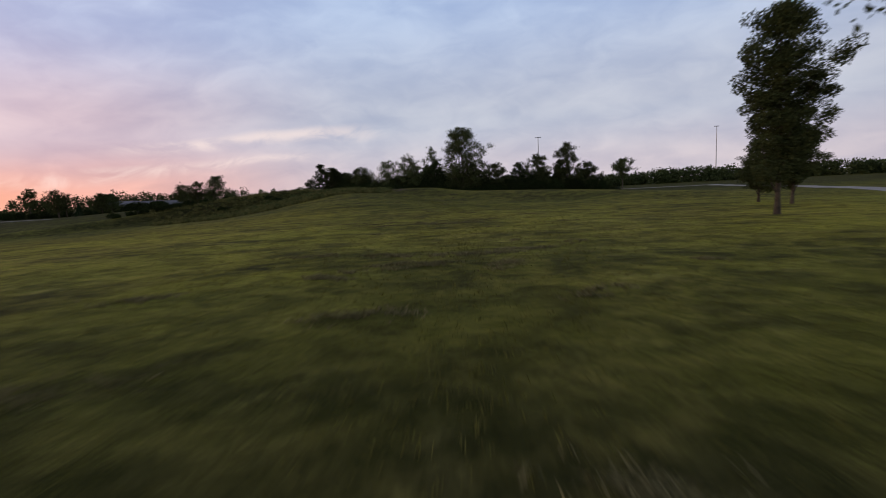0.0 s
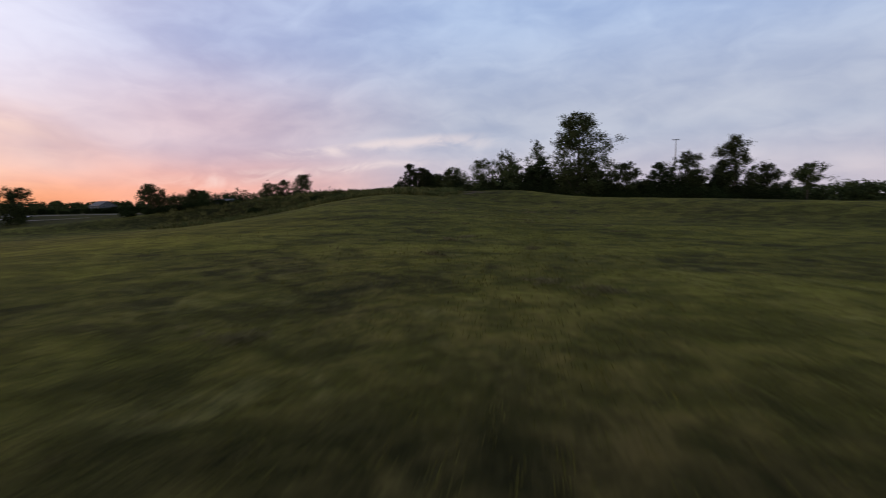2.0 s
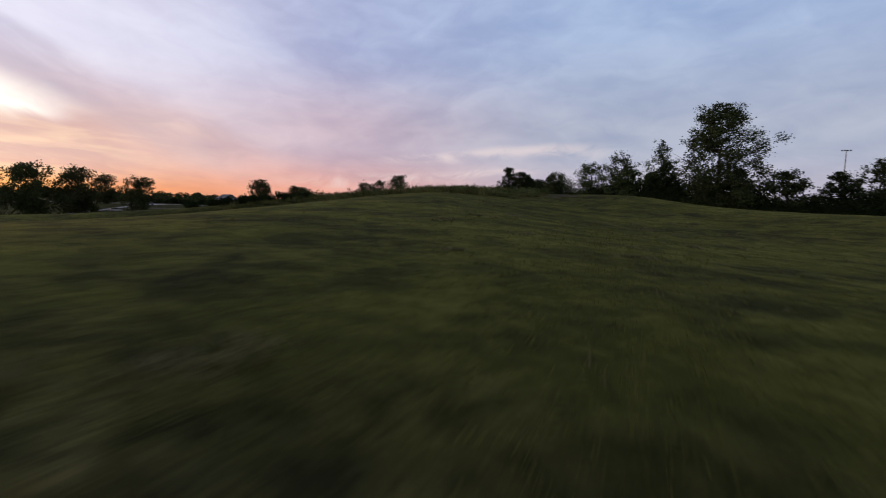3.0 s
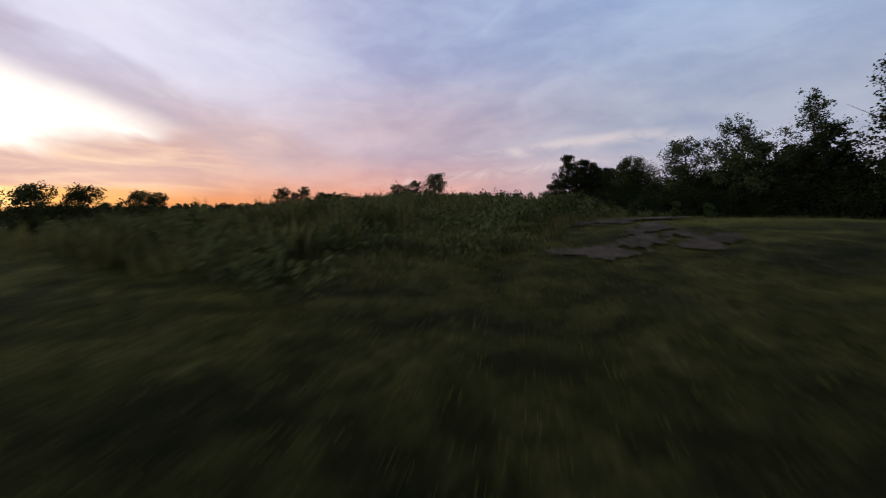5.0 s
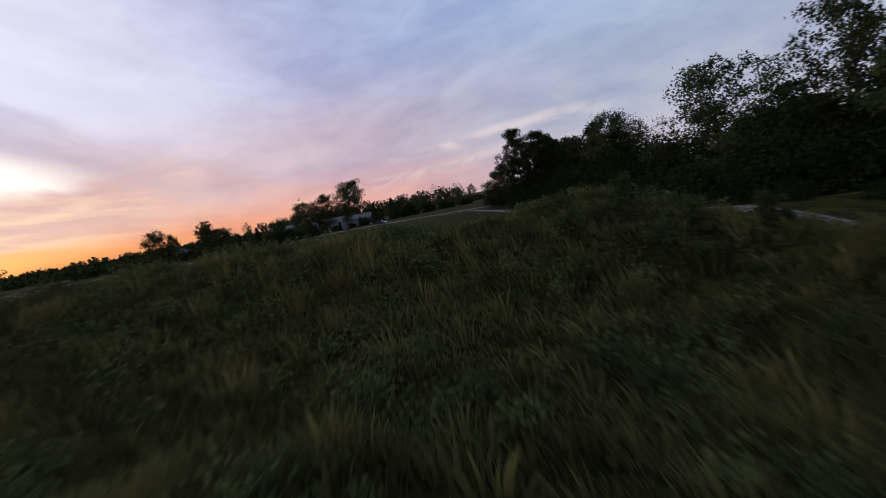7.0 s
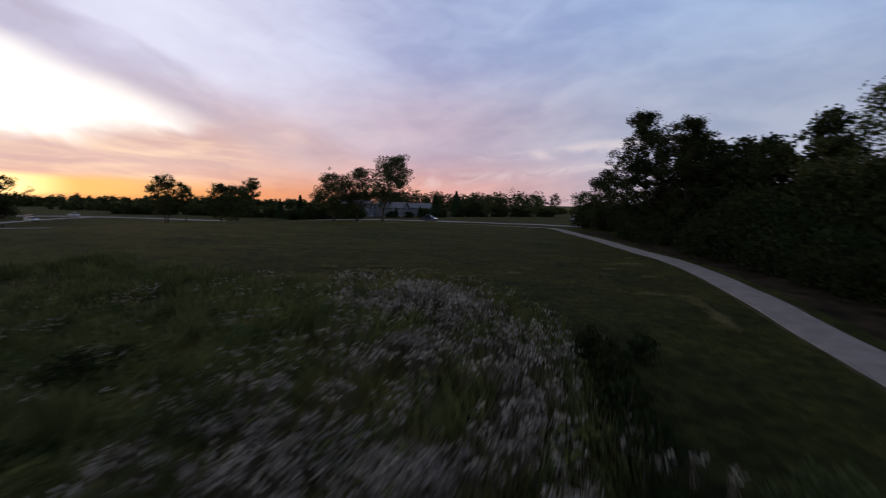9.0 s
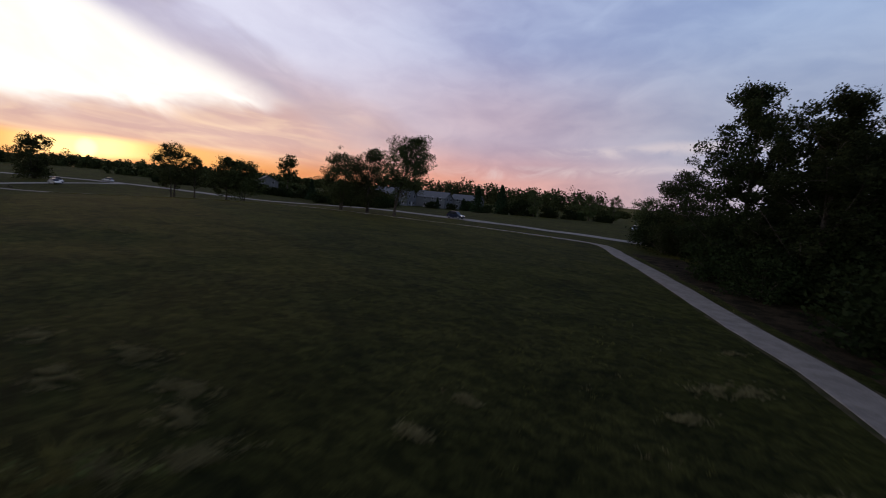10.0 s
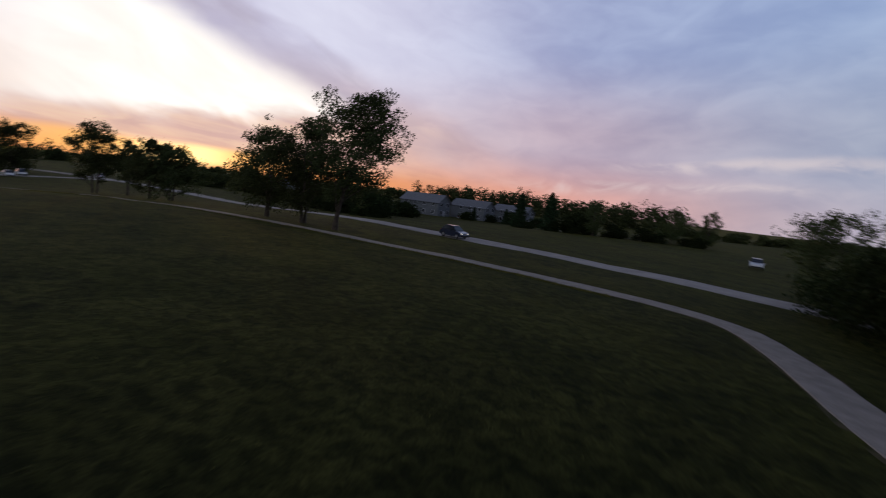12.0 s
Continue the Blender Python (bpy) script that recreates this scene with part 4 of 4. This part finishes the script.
FLOWERS = [(-36, 150), (-36.2, 158.7), (-38.3, 161), (-40.8, 165), (-43.6, 169), (-46.6, 172.3), (-50.2, 174.8), (-54.5, 176.3), (-58.5, 176), (-57, 172.5), (-52, 169.5), (-48.4, 166), (-45.5, 161),
           (-42.8, 157), (-41.2, 153.5), (-40, 150)]


def rough(x, y):
    a, b = 2.5 * noise.noise((x * 0.15, y * 0.15, 7)), 2.5 * noise.noise((x * 0.15, y * 0.15, 17))
    return inside(x + a, y + b, ROUGH)


def flowery(x, y):
    a, b = 3 * noise.noise((x * 0.2, y * 0.2, 27)), 3 * noise.noise((x * 0.2, y * 0.2, 37))
    a, b = a + 1.3 * noise.cell((x * 7.0, y * 7.0, 28)), b + 1.3 * noise.cell((x * 7.0, y * 7.0, 38))
    dense = 0.44 - 0.10 * ease(163, 169, y) - 0.32 * ease(-1, 5, -(x + 38) - 0.85 * (y - 158)) + 0.7 * noise.noise((x * 0.28, y * 0.28, 40)) + 0.95 * noise.noise((x * 0.95, y * 0.95, 41))
    return inside(x + a, y + b, FLOWERS) and noise.cell((x * 9.0, y * 9.0, 3)) * 0.5 + 0.5 < dense


def mown(x, y):
    return not rough(x, y)


xs, ys = keep(*scatter(42000, -10, 215, 16, 91, 1.1), lambda x, y: mown(x, y) and (y < 130 or noise.noise((x * 0.9, y * 0.9, 45)) > 0.25))
blades("lawn_grass", xs, ys, np.array([0.06 + 0.035 * noise.noise((x * 0.4, y * 0.4, 2)) for x, y in zip(xs, ys)]), 0.008, GRASS, 92, 0.6, "short mown grass of the meadow")
xs, ys = keep(*scatter(130000, 84, 182, 36, 93, 0.9), rough)
blades("tall_grass", xs, ys, np.array([max(0.05, 0.22 + 0.28 * noise.noise((x * 0.22, y * 0.22, 1)) + 0.40 * noise.noise((x * 0.75, y * 0.75, 4))) * (0.35 + 0.65 * ease(92, 108, y)) * beaten(x, y) for x, y in zip(xs, ys)]),
       0.012, TALL, 94, 0.9, "tall unmown meadow grass on the mound", 3, (-0.5, 0.2))
def tussocks(name, xs, ys, radii, heights, per, width, mat, seed, label, wind=(-0.35, 0.15)):
    """Domed clumps of grass whose blades lean outwards from the middle."""
    rnd = np.random.RandomState(seed)
    n = len(xs)
    z0 = np.array([far_z(x, y) for x, y in zip(xs, ys)])
    r, h = np.repeat(radii, per), np.repeat(heights, per)
    ang, out = rnd.uniform(0, 2 * math.pi, n * per), rnd.uniform(0, 1, n * per) ** 0.6
    away = np.stack([np.cos(ang), np.sin(ang), 0 * ang], -1)
    base = np.repeat(np.stack([xs, ys, z0 - 0.02], -1), per, 0) + away * (out * r * 0.7)[:, None]
    tall = h * (1.05 - 0.55 * out * out) * rnd.uniform(0.7, 1.2, n * per)
    lean = (away * (0.25 + 0.6 * out)[:, None] + rnd.normal(size=(n * per, 3)) * (0.2, 0.2, 0) + (*wind, 0)) * (tall * 0.8)[:, None]
    turn = ang + rnd.uniform(0.6, 2.5, n * per)
    side = np.stack([np.cos(turn), np.sin(turn), 0 * turn], -1) * width * rnd.uniform(0.6, 1.4, n * per)[:, None]
    rise1, rise2 = np.stack([0 * tall, 0 * tall, tall * 0.62], -1), np.stack([0 * tall, 0 * tall, tall], -1)
    mid, tip = base + lean * 0.38 + rise1, base + lean + rise2
    v = np.stack([base - side, base + side, mid + side * 0.75, mid - side * 0.75, tip - side * 0.08, tip + side * 0.08], 1)
    k = np.arange(n * per)[:, None] * 6
    ob = part(name, mesh_np(name, v.reshape(-1, 3), np.concatenate([k + (0, 1, 2, 3), k + (3, 2, 5, 4)]), mat))
    return tagged(ob, label, "grass", kind="stuff")


def lumpy(x, y):
    return 0.5 + 0.9 * noise.noise((x * 0.16, y * 0.16, 12)) + 0.4 * noise.noise((x * 0.5, y * 0.5, 13))


rnd = np.random.RandomState(131)
xs, ys = keep(*scatter(5200, 92, 184, 26, 130, 0.85), lambda x, y: rough(x, y) and lumpy(x, y) > 0.18)
grow = np.array([min(1.0, max(0.25, lumpy(x, y))) * (0.30 + 0.70 * ease(100, 124, y)) * beaten(x, y) for x, y in zip(xs, ys)])
tussocks("grass_tussocks", xs, ys, (0.30 + 0.45 * grow) * rnd.uniform(0.7, 1.3, len(xs)), (0.18 + 0.46 * grow) * rnd.uniform(0.7, 1.25, len(xs)), 46, 0.011, TALL, 132, "lumpy tussocks of tall grass on the mound")
xs, ys = keep(rnd.uniform(-90, -14, 5200), rnd.uniform(84, 150, 5200), lambda x, y: rough(x, y) and lumpy(x, y) > 0.1)
tussocks("grass_tussocks", xs, ys, rnd.uniform(0.5, 1.0, len(xs)), rnd.uniform(0.35, 0.80, len(xs)), 26, 0.034, TALL, 133, "lumpy tussocks of tall grass on the hillside")
xs, ys = keep(rnd.uniform(-84, -41, 2600), rnd.uniform(147, 174, 2600), lambda x, y: rough(x, y) and (lumpy(x, y) > 0.15 if not inside(x, y, FLOWERS) else noise.noise((x * 0.95, y * 0.95, 41)) < -0.16 or x < -49 and lumpy(x, y) > 0.4))
tussocks("grass_tussocks", xs, ys, rnd.uniform(0.4, 0.9, len(xs)), rnd.uniform(0.40, 0.90, len(xs)), 40, 0.020, WEED, 134, "tall lumpy grass beside the withered flowers")
xs, ys = keep(*scatter(15000, 84, 182, 34, 97, 0.9), lambda x, y: rough(x, y) and noise.noise((x * 0.25, y * 0.25, 50)) > -0.05)
blades("seeding_grass", xs, ys, np.array([max(0.15, 0.46 + 0.35 * noise.noise((x * 0.22, y * 0.22, 1))) * (0.4 + 0.6 * ease(92, 108, y)) * beaten(x, y) for x, y in zip(xs, ys)]), 0.010, SEED, 98, 0.5, "pale seeding grass stalks on the mound", 2, (-0.5, 0.2))
xs, ys = keep(*scatter(30000, -10, 215, 18, 99, 1.0), lambda x, y: mown(x, y) and noise.noise((x * 0.33, y * 0.33, 60)) + 0.5 * noise.noise((x * 1.1, y * 1.1, 61)) > (0.62 if y < 75 else 0.62))
blades("dry_tufts", xs, ys, np.full(len(xs), 0.11), 0.009, DRY, 100, 0.9, "dry pale tufts in the mown meadow", 3)
# longer grass left standing along the far leg of the footpath
edge = smooth_line(FOOTPATH, 0.02)
edge_n = np.gradient(edge, axis=0)
edge_n = np.stack([-edge_n[:, 1], edge_n[:, 0]], -1) / np.linalg.norm(edge_n, axis=1)[:, None]
rnd = np.random.RandomState(141)
low_side = edge - edge_n * rnd.uniform(1.25, 1.75, len(edge))[:, None]
low_side = low_side[(edge[:, 0] < -84) & (edge[:, 0] > -185)]
blades("verge_grass", low_side[:, 0], low_side[:, 1], 0.11 + 0.05 * rnd.uniform(-1, 1, len(low_side)), 0.016, GRASS, 142, 0.5, "longer grass along the edge of the footpath")
rnd = np.random.RandomState(103)
wx, wy = keep(*scatter(30000, 90, 182, 40, 104, 0.75), lambda x, y: rough(x, y) and noise.noise((x * 0.35, y * 0.35, 70)) + 0.6 * noise.noise((x * 0.9, y * 0.9, 71)) > 0.08)
wz = np.array([far_z(x, y) for x, y in zip(wx, wy)]) + rnd.uniform(0.12, 0.55, len(wx))
tagged(part("meadow_weeds", mesh_np("meadow_weeds", *leaf_cloud(np.stack([wx, wy, wz], -1), rnd.uniform(0.18, 0.5, len(wx)), [22] * len(wx), 0.062, rnd, 0, 0.8, 0.3), WEED)),
       "low broad-leaved weeds among the tall grass", "weeds", kind="stuff")
wx, wy = keep(rnd.uniform(-34, -18, 900), rnd.uniform(100, 146, 900), lambda x, y: noise.noise((x * 0.4, y * 0.4, 80)) > 0.15 and np.min(np.hypot(TRACK[:, 0] - x, TRACK[:, 1] - y)) > 2.5)
wz = np.array([far_z(x, y) for x, y in zip(wx, wy)]) + rnd.uniform(0.4, 0.65, len(wx))
tagged(part("white_flowers", mesh_np("white_flowers", *leaf_cloud(np.stack([wx, wy, wz], -1), np.full(len(wx), 0.035), [5] * len(wx), 0.016, rnd, 0, 0.3), STRAW)),
       "scattered small white flower heads on the mound", "flowers", kind="stuff")
rnd = np.random.RandomState(95)
fx, fy = keep(rnd.uniform(-62, -32, 130000), rnd.uniform(148, 184, 130000), flowery)
fh = 0.50 + 0.25 * np.array([noise.noise((x * 0.7, y * 0.7, 9)) for x, y in zip(fx, fy)]) + rnd.uniform(-0.12, 0.12, len(fx))
blades("dry_stems", fx, fy, fh, 0.011, STALK, 96, 0.35, "dry grey stalks among the tall grass", 3, (-0.3, 0.2))
heads = np.stack([fx, fy, np.array([far_z(x, y) for x, y in zip(fx, fy)]) + fh * 0.98], -1)
tagged(part("flower_heads", mesh_np("flower_heads", *leaf_cloud(heads[::2], np.full(len(heads[::2]), 0.13), [9] * len(heads[::2]), 0.042, rnd, 0, 0.8), STRAW)),
       "withered grey-white flower heads above the tall grass", "flowers", kind="stuff")

wx, wy = keep(rnd.uniform(-66, -43, 5000), rnd.uniform(152, 178, 5000), lambda x, y: rough(x, y) and noise.noise((x * 0.45, y * 0.45, 82)) > 0.12)
wz = np.array([far_z(x, y) for x, y in zip(wx, wy)]) + rnd.uniform(0.45, 0.8, len(wx))
tagged(part("pale_blossom", mesh_np("pale_blossom", *leaf_cloud(np.stack([wx, wy, wz], -1), np.full(len(wx), 0.10), [7] * len(wx), 0.030, rnd, 0, 0.5), STRAW)),
       "pale grey blossom scattered over the tall green grass", "flowers", kind="stuff")

# weeds and saplings on the mound
scrub = bush("bush", "low dark heather-like shrub on the mound", -36.5, 121.5, 0.95, 1.5, 105, 2200, LEAF_DARK, 0.07, "low shrubs on the mound", True)
for x, y, s, k in ((-38.4, 122.8, 1.0, 0.9), (-34.6, 120.2, 0.9, 0.9), (-40.4, 124.6, 1.1, 1.0), (-33.2, 118.4, 0.8, 0.8), (-42.6, 125.2, 1.0, 1.0), (-45.0, 126.6, 1.2, 0.9), (-47.6, 127.4, 1.1, 1.0), (-31.5, 117.3, 0.6, 0.9),
                   (-13.0, 132.6, 1.2, 0.9), (-11.2, 131.2, 1.3, 0.9), (-15.2, 134.4, 1.1, 0.9), (-9.4, 129.6, 1.2, 0.8), (-56, 119, 1.2, 1.0), (-50.5, 112.5, 1.0, 1.0),
                   (-47, 153, 1.0, 0.9), (-48.6, 154.4, 1.1, 0.9), (-51, 155.2, 1.1, 1.0), (-53, 157.4, 1.2, 0.9), (-50.5, 160.6, 1.0, 0.8), (-54.5, 163.2, 1.1, 0.9), (-58, 158, 1.2, 0.9),
                   (-63, 123.5, 1.0, 1.5), (-65.5, 121, 1.3, 1.3), (-67.8, 119.2, 1.1, 1.5), (-69.4, 117, 1.4, 1.3), (-71.3, 116.2, 1.1, 1.5), (-73.6, 114.4, 1.3, 1.4), (-76, 113.4, 1.0, 1.5), (-78.4, 111.2, 1.3, 1.2)):
    place_copy(scrub, x, y, 29 * x, s, k)
nettle = bush("weed", "tall dark-leaved weed beside the withered flowers", -42.2, 168.4, 1.35, 0.6, 106, 1100, LEAF_DARK, 0.06, "dark weeds beside the flowers", True)
for x, y, s, k in ((-41.6, 167.2, 0.9, 1.0), (-42.9, 169.6, 1.0, 1.0), (-43.4, 171.0, 0.9, 1.1), (-44.3, 172.0, 1.0, 0.9), (-43.3, 173.2, 0.8, 1.0), (-41.2, 165.8, 0.9, 0.9)):
    place_copy(nettle, x, y, 53 * y, s, k)
weed = bush("weed", "leafy green weed standing above the grass", -27.6, 144.2, 1.3, 0.75, 101, 900, LEAF_PALE, 0.06, "weeds on the mound", True)
sapling = bush("sapling", "young leafy sapling among the tall grass", -18.6, 139.8, 2.2, 0.6, 102, 1500, LEAF_PALE, 0.07, "saplings on the mound", True)
for x, y, s, k in ((-21.6, 142.6, 0.8, 1.1), (-23.6, 143.8, 0.65, 1.0), (-26.0, 145.6, 0.8, 1.1), (-14.4, 137.4, 1.0, 1.1), (-11.6, 135.2, 1.0, 1.2), (-16.4, 138.9, 0.6, 0.9), (-28.6, 146.0, 0.5, 0.9)):
    place_copy(sapling, x, y, 41 * x, s, k)
for x, y, s, k in ((-24.4, 143.0, 0.9, 1.0), (-23.4, 142.0, 0.9, 0.6), (-24.3, 134.4, 1.0, 0.7), (-25.2, 136.0, 0.9, 0.7), (-22.1, 140.5, 0.8, 0.8), (-21.0, 138.0, 0.9, 0.6), (-19.0, 139.5, 1.0, 0.6),
                   (-12.5, 125, 1.6, 0.8), (-11.4, 126.4, 1.5, 0.8), (-13.2, 127.5, 1.3, 0.9), (-10.6, 128.5, 1.4, 0.8), (-16.3, 134.6, 1.0, 0.9), (-14, 122.4, 0.9, 0.7),
                   (-25, 108, 0.9, 0.7), (-27, 110.5, 1.2, 0.6), (-29, 112, 1.1, 0.6), (-33, 116.5, 1.2, 0.7), (-35, 118, 1.0, 0.6), (-30, 104, 0.8, 0.7), (-38, 107, 0.9, 0.9), (-45, 112, 1.1, 0.8),
                   (-37.2, 116.7, 1.5, 0.7), (-39.5, 117.3, 1.3, 0.7), (-44.1, 117.7, 1.3, 0.9), (-43.1, 123.8, 0.8, 0.9), (-35.5, 125.4, 1.0, 0.7),
                   (-33.5, 138, 0.5, 0.7), (-35, 143, 0.6, 0.8), (-36, 135, 0.7, 0.8), (-42, 142, 0.8, 0.7), (-38.6, 166, 1.1, 1.0), (-39.2, 167.3, 1.0, 0.9), (-50, 155, 0.8, 0.6), (-57, 166, 0.8, 0.6), (-34, 96, 0.9, 0.8), (-21, 98, 0.6, 0.7),
                   (-52, 157, 1.3, 0.6), (-54, 160, 1.4, 0.6), (-49, 163.5, 1.0, 0.7), (-58, 161, 1.2, 0.6), (-62, 166, 1.1, 0.7), (-52.5, 166.5, 1.2, 0.6), (-36.9, 163, 0.9, 0.6), (-36.4, 161.4, 0.8, 0.7), (-38.4, 167.8, 1.0, 0.6), (-35.9, 159.2, 0.9, 0.6), (-37.5, 164.8, 0.8, 0.6)):
    place_copy(weed, x, y, 37 * x, s, k)
rw = np.random.RandomState(77)
for _ in range(85):
    x, y = rw.uniform(-72, -43), rw.uniform(148, 174)
    if rough(x, y) and not inside(x, y, FLOWERS) and np.min(np.hypot(TRACK[:, 0] - x, TRACK[:, 1] - y)) > 4:
        place_copy(weed, x, y, rw.uniform(0, 360), rw.uniform(0.6, 1.3), rw.uniform(0.4, 0.7))


# ---- bare patches ----
def bare_patch(x, y, rx, ry, turn, seed, mat, label):
    """A ragged patch of bare soil lying in the grass, broken up by tufts."""
    c, s = math.cos(radians(turn)), math.sin(radians(turn))
    nu, nv = max(8, min(60, int(rx * 2.4 / 0.09))), max(8, min(60, int(ry * 2.4 / 0.09)))
    us, vs = np.linspace(-1.2, 1.2, nu + 1), np.linspace(-1.2, 1.2, nv + 1)
    verts, faces = [], []
    for v in vs:
        for u in us:
            px, py = x + u * rx * c - v * ry * s, y + u * rx * s + v * ry * c
            verts.append((px, py, far_z(px, py) + 0.04))
    for a in range(nv):
        for b in range(nu):
            u, v = us[b], vs[a]
            px, py = u * rx, v * ry
            edge = 1.0 - u * u - v * v + 0.9 * noise.noise((px * 1.6, py * 1.6, seed)) + 0.7 * noise.noise((px * 5, py * 5, seed + 9)) - 0.5
            if edge > 0:
                k = a * (nu + 1) + b
                faces.append((k, k + 1, k + nu + 2, k + nu + 1))
    if len(faces) < 4:
        return None
    return tagged(part("bare_patch", mesh_np("bare_patch", verts, faces, mat)), label, "soil", "bare patches", "structure")


for n, (x, y, rx, ry, turn) in enumerate(((-10.4, 102.6, 1.3, 0.7, 50), (-9.4, 103.8, 1.2, 0.6, 20), (-9.2, 101.6, 1.2, 0.6, 80), (-9.6, 99.0, 1.2, 0.5, 10), (-8.9, 100.2, 1.1, 0.5, 60),
                                          (-7.9, 100.2, 1.0, 0.5, 80), (-6.4, 78.5, 0.7, 0.35, 10), (1.2, 79.4, 0.5, 0.3, 40))):
    bare_patch(x, y, rx, ry, turn, n, DIRT, "ragged patch of pale bare soil in the grass")
# patches of dry, flattened grass in the lawn past the mound, and beside the footpath
dx, dy = [], []
rnd = np.random.RandomState(111)
dry_spots = [(TRACK[k][0] + rnd.uniform(-7, 7), TRACK[k][1] + rnd.uniform(-1, 1), rnd.uniform(0.35, 1.0), rnd.uniform(0.18, 0.45), rnd.uniform(0, 180)) for k in rnd.randint(4, 96, 48)]
dry_spots += [(-0.6, 12.5, 1.2, 0.5, 20), (0.8, 14.5, 1.6, 0.6, 0), (1.6, 12.0, 1.0, 0.4, 60), (2.6, 15.6, 1.2, 0.5, 10), (-1.8, 15.2, 1.2, 0.5, 150), (1.0, 33.5, 2.2, 0.6, 5), (3.0, 36.0, 1.4, 0.5, 10), (-1.4, 35.0, 1.2, 0.5, 0)]
for x, y, rx, ry, turn in (*dry_spots, (-50.2, 195.6, 1.4, 0.45, 60), (-51.3, 200.2, 0.5, 0.25, 60), (-62, 181.6, 1.1, 0.4, 10), (-59.0, 182.0, 0.8, 0.4, 30), (-57.5, 181.4, 0.7, 0.4, 0), (-55.8, 181.3, 0.8, 0.4, 80),
                           (-61.5, 179.7, 0.9, 0.4, 0), (-65.6, 179.6, 0.9, 0.35, 0), (-56.2, 179.9, 0.7, 0.35, 10), (-91.1, 186.4, 2.2, 0.7, 0), (-54.2, 185.4, 0.5, 0.3, 0), (-54.8, 187.7, 0.5, 0.3, 0),
                           (-42.3, 181.0, 1.8, 0.3, 112), (-47.4, 190.4, 0.9, 0.3, 60), (-43.8, 184.2, 1.2, 0.35, 112), (-46, 184.5, 0.8, 0.3, 30), (-50.5, 192.1, 0.7, 0.25, 60), (-37.2, 162.1, 0.8, 0.3, 60), (-10.6, 115.6, 1.6, 0.4, 10), (-9.4, 118.6, 1.8, 0.35, 30), (-8.0, 120.0, 1.2, 0.3, 10), (-8.2, 133.2, 1.5, 0.3, 10), (-5.7, 36.7, 2.0, 0.4, 20), (-4.2, 34.0, 1.6, 0.4, 40), (-7.5, 39, 1.6, 0.3, 10)):
    n = int((480 if y < 120 else 1300) * rx * ry)
    u, v = rnd.normal(size=n) * rx * 0.5, rnd.normal(size=n) * ry * 0.5
    c, s = math.cos(radians(turn)), math.sin(radians(turn))
    dx.append(x + u * c - v * s)
    dy.append(y + u * s + v * c)
dx, dy = keep(np.concatenate(dx), np.concatenate(dy), lambda x, y: noise.noise((x * 2.2, y * 2.2, 90)) > -0.1)
blades("dry_grass", dx, dy, np.full(len(dx), 0.075), 0.012, DRY, 112, 1.8, "flattened dry grass in patches of the lawn", 3)
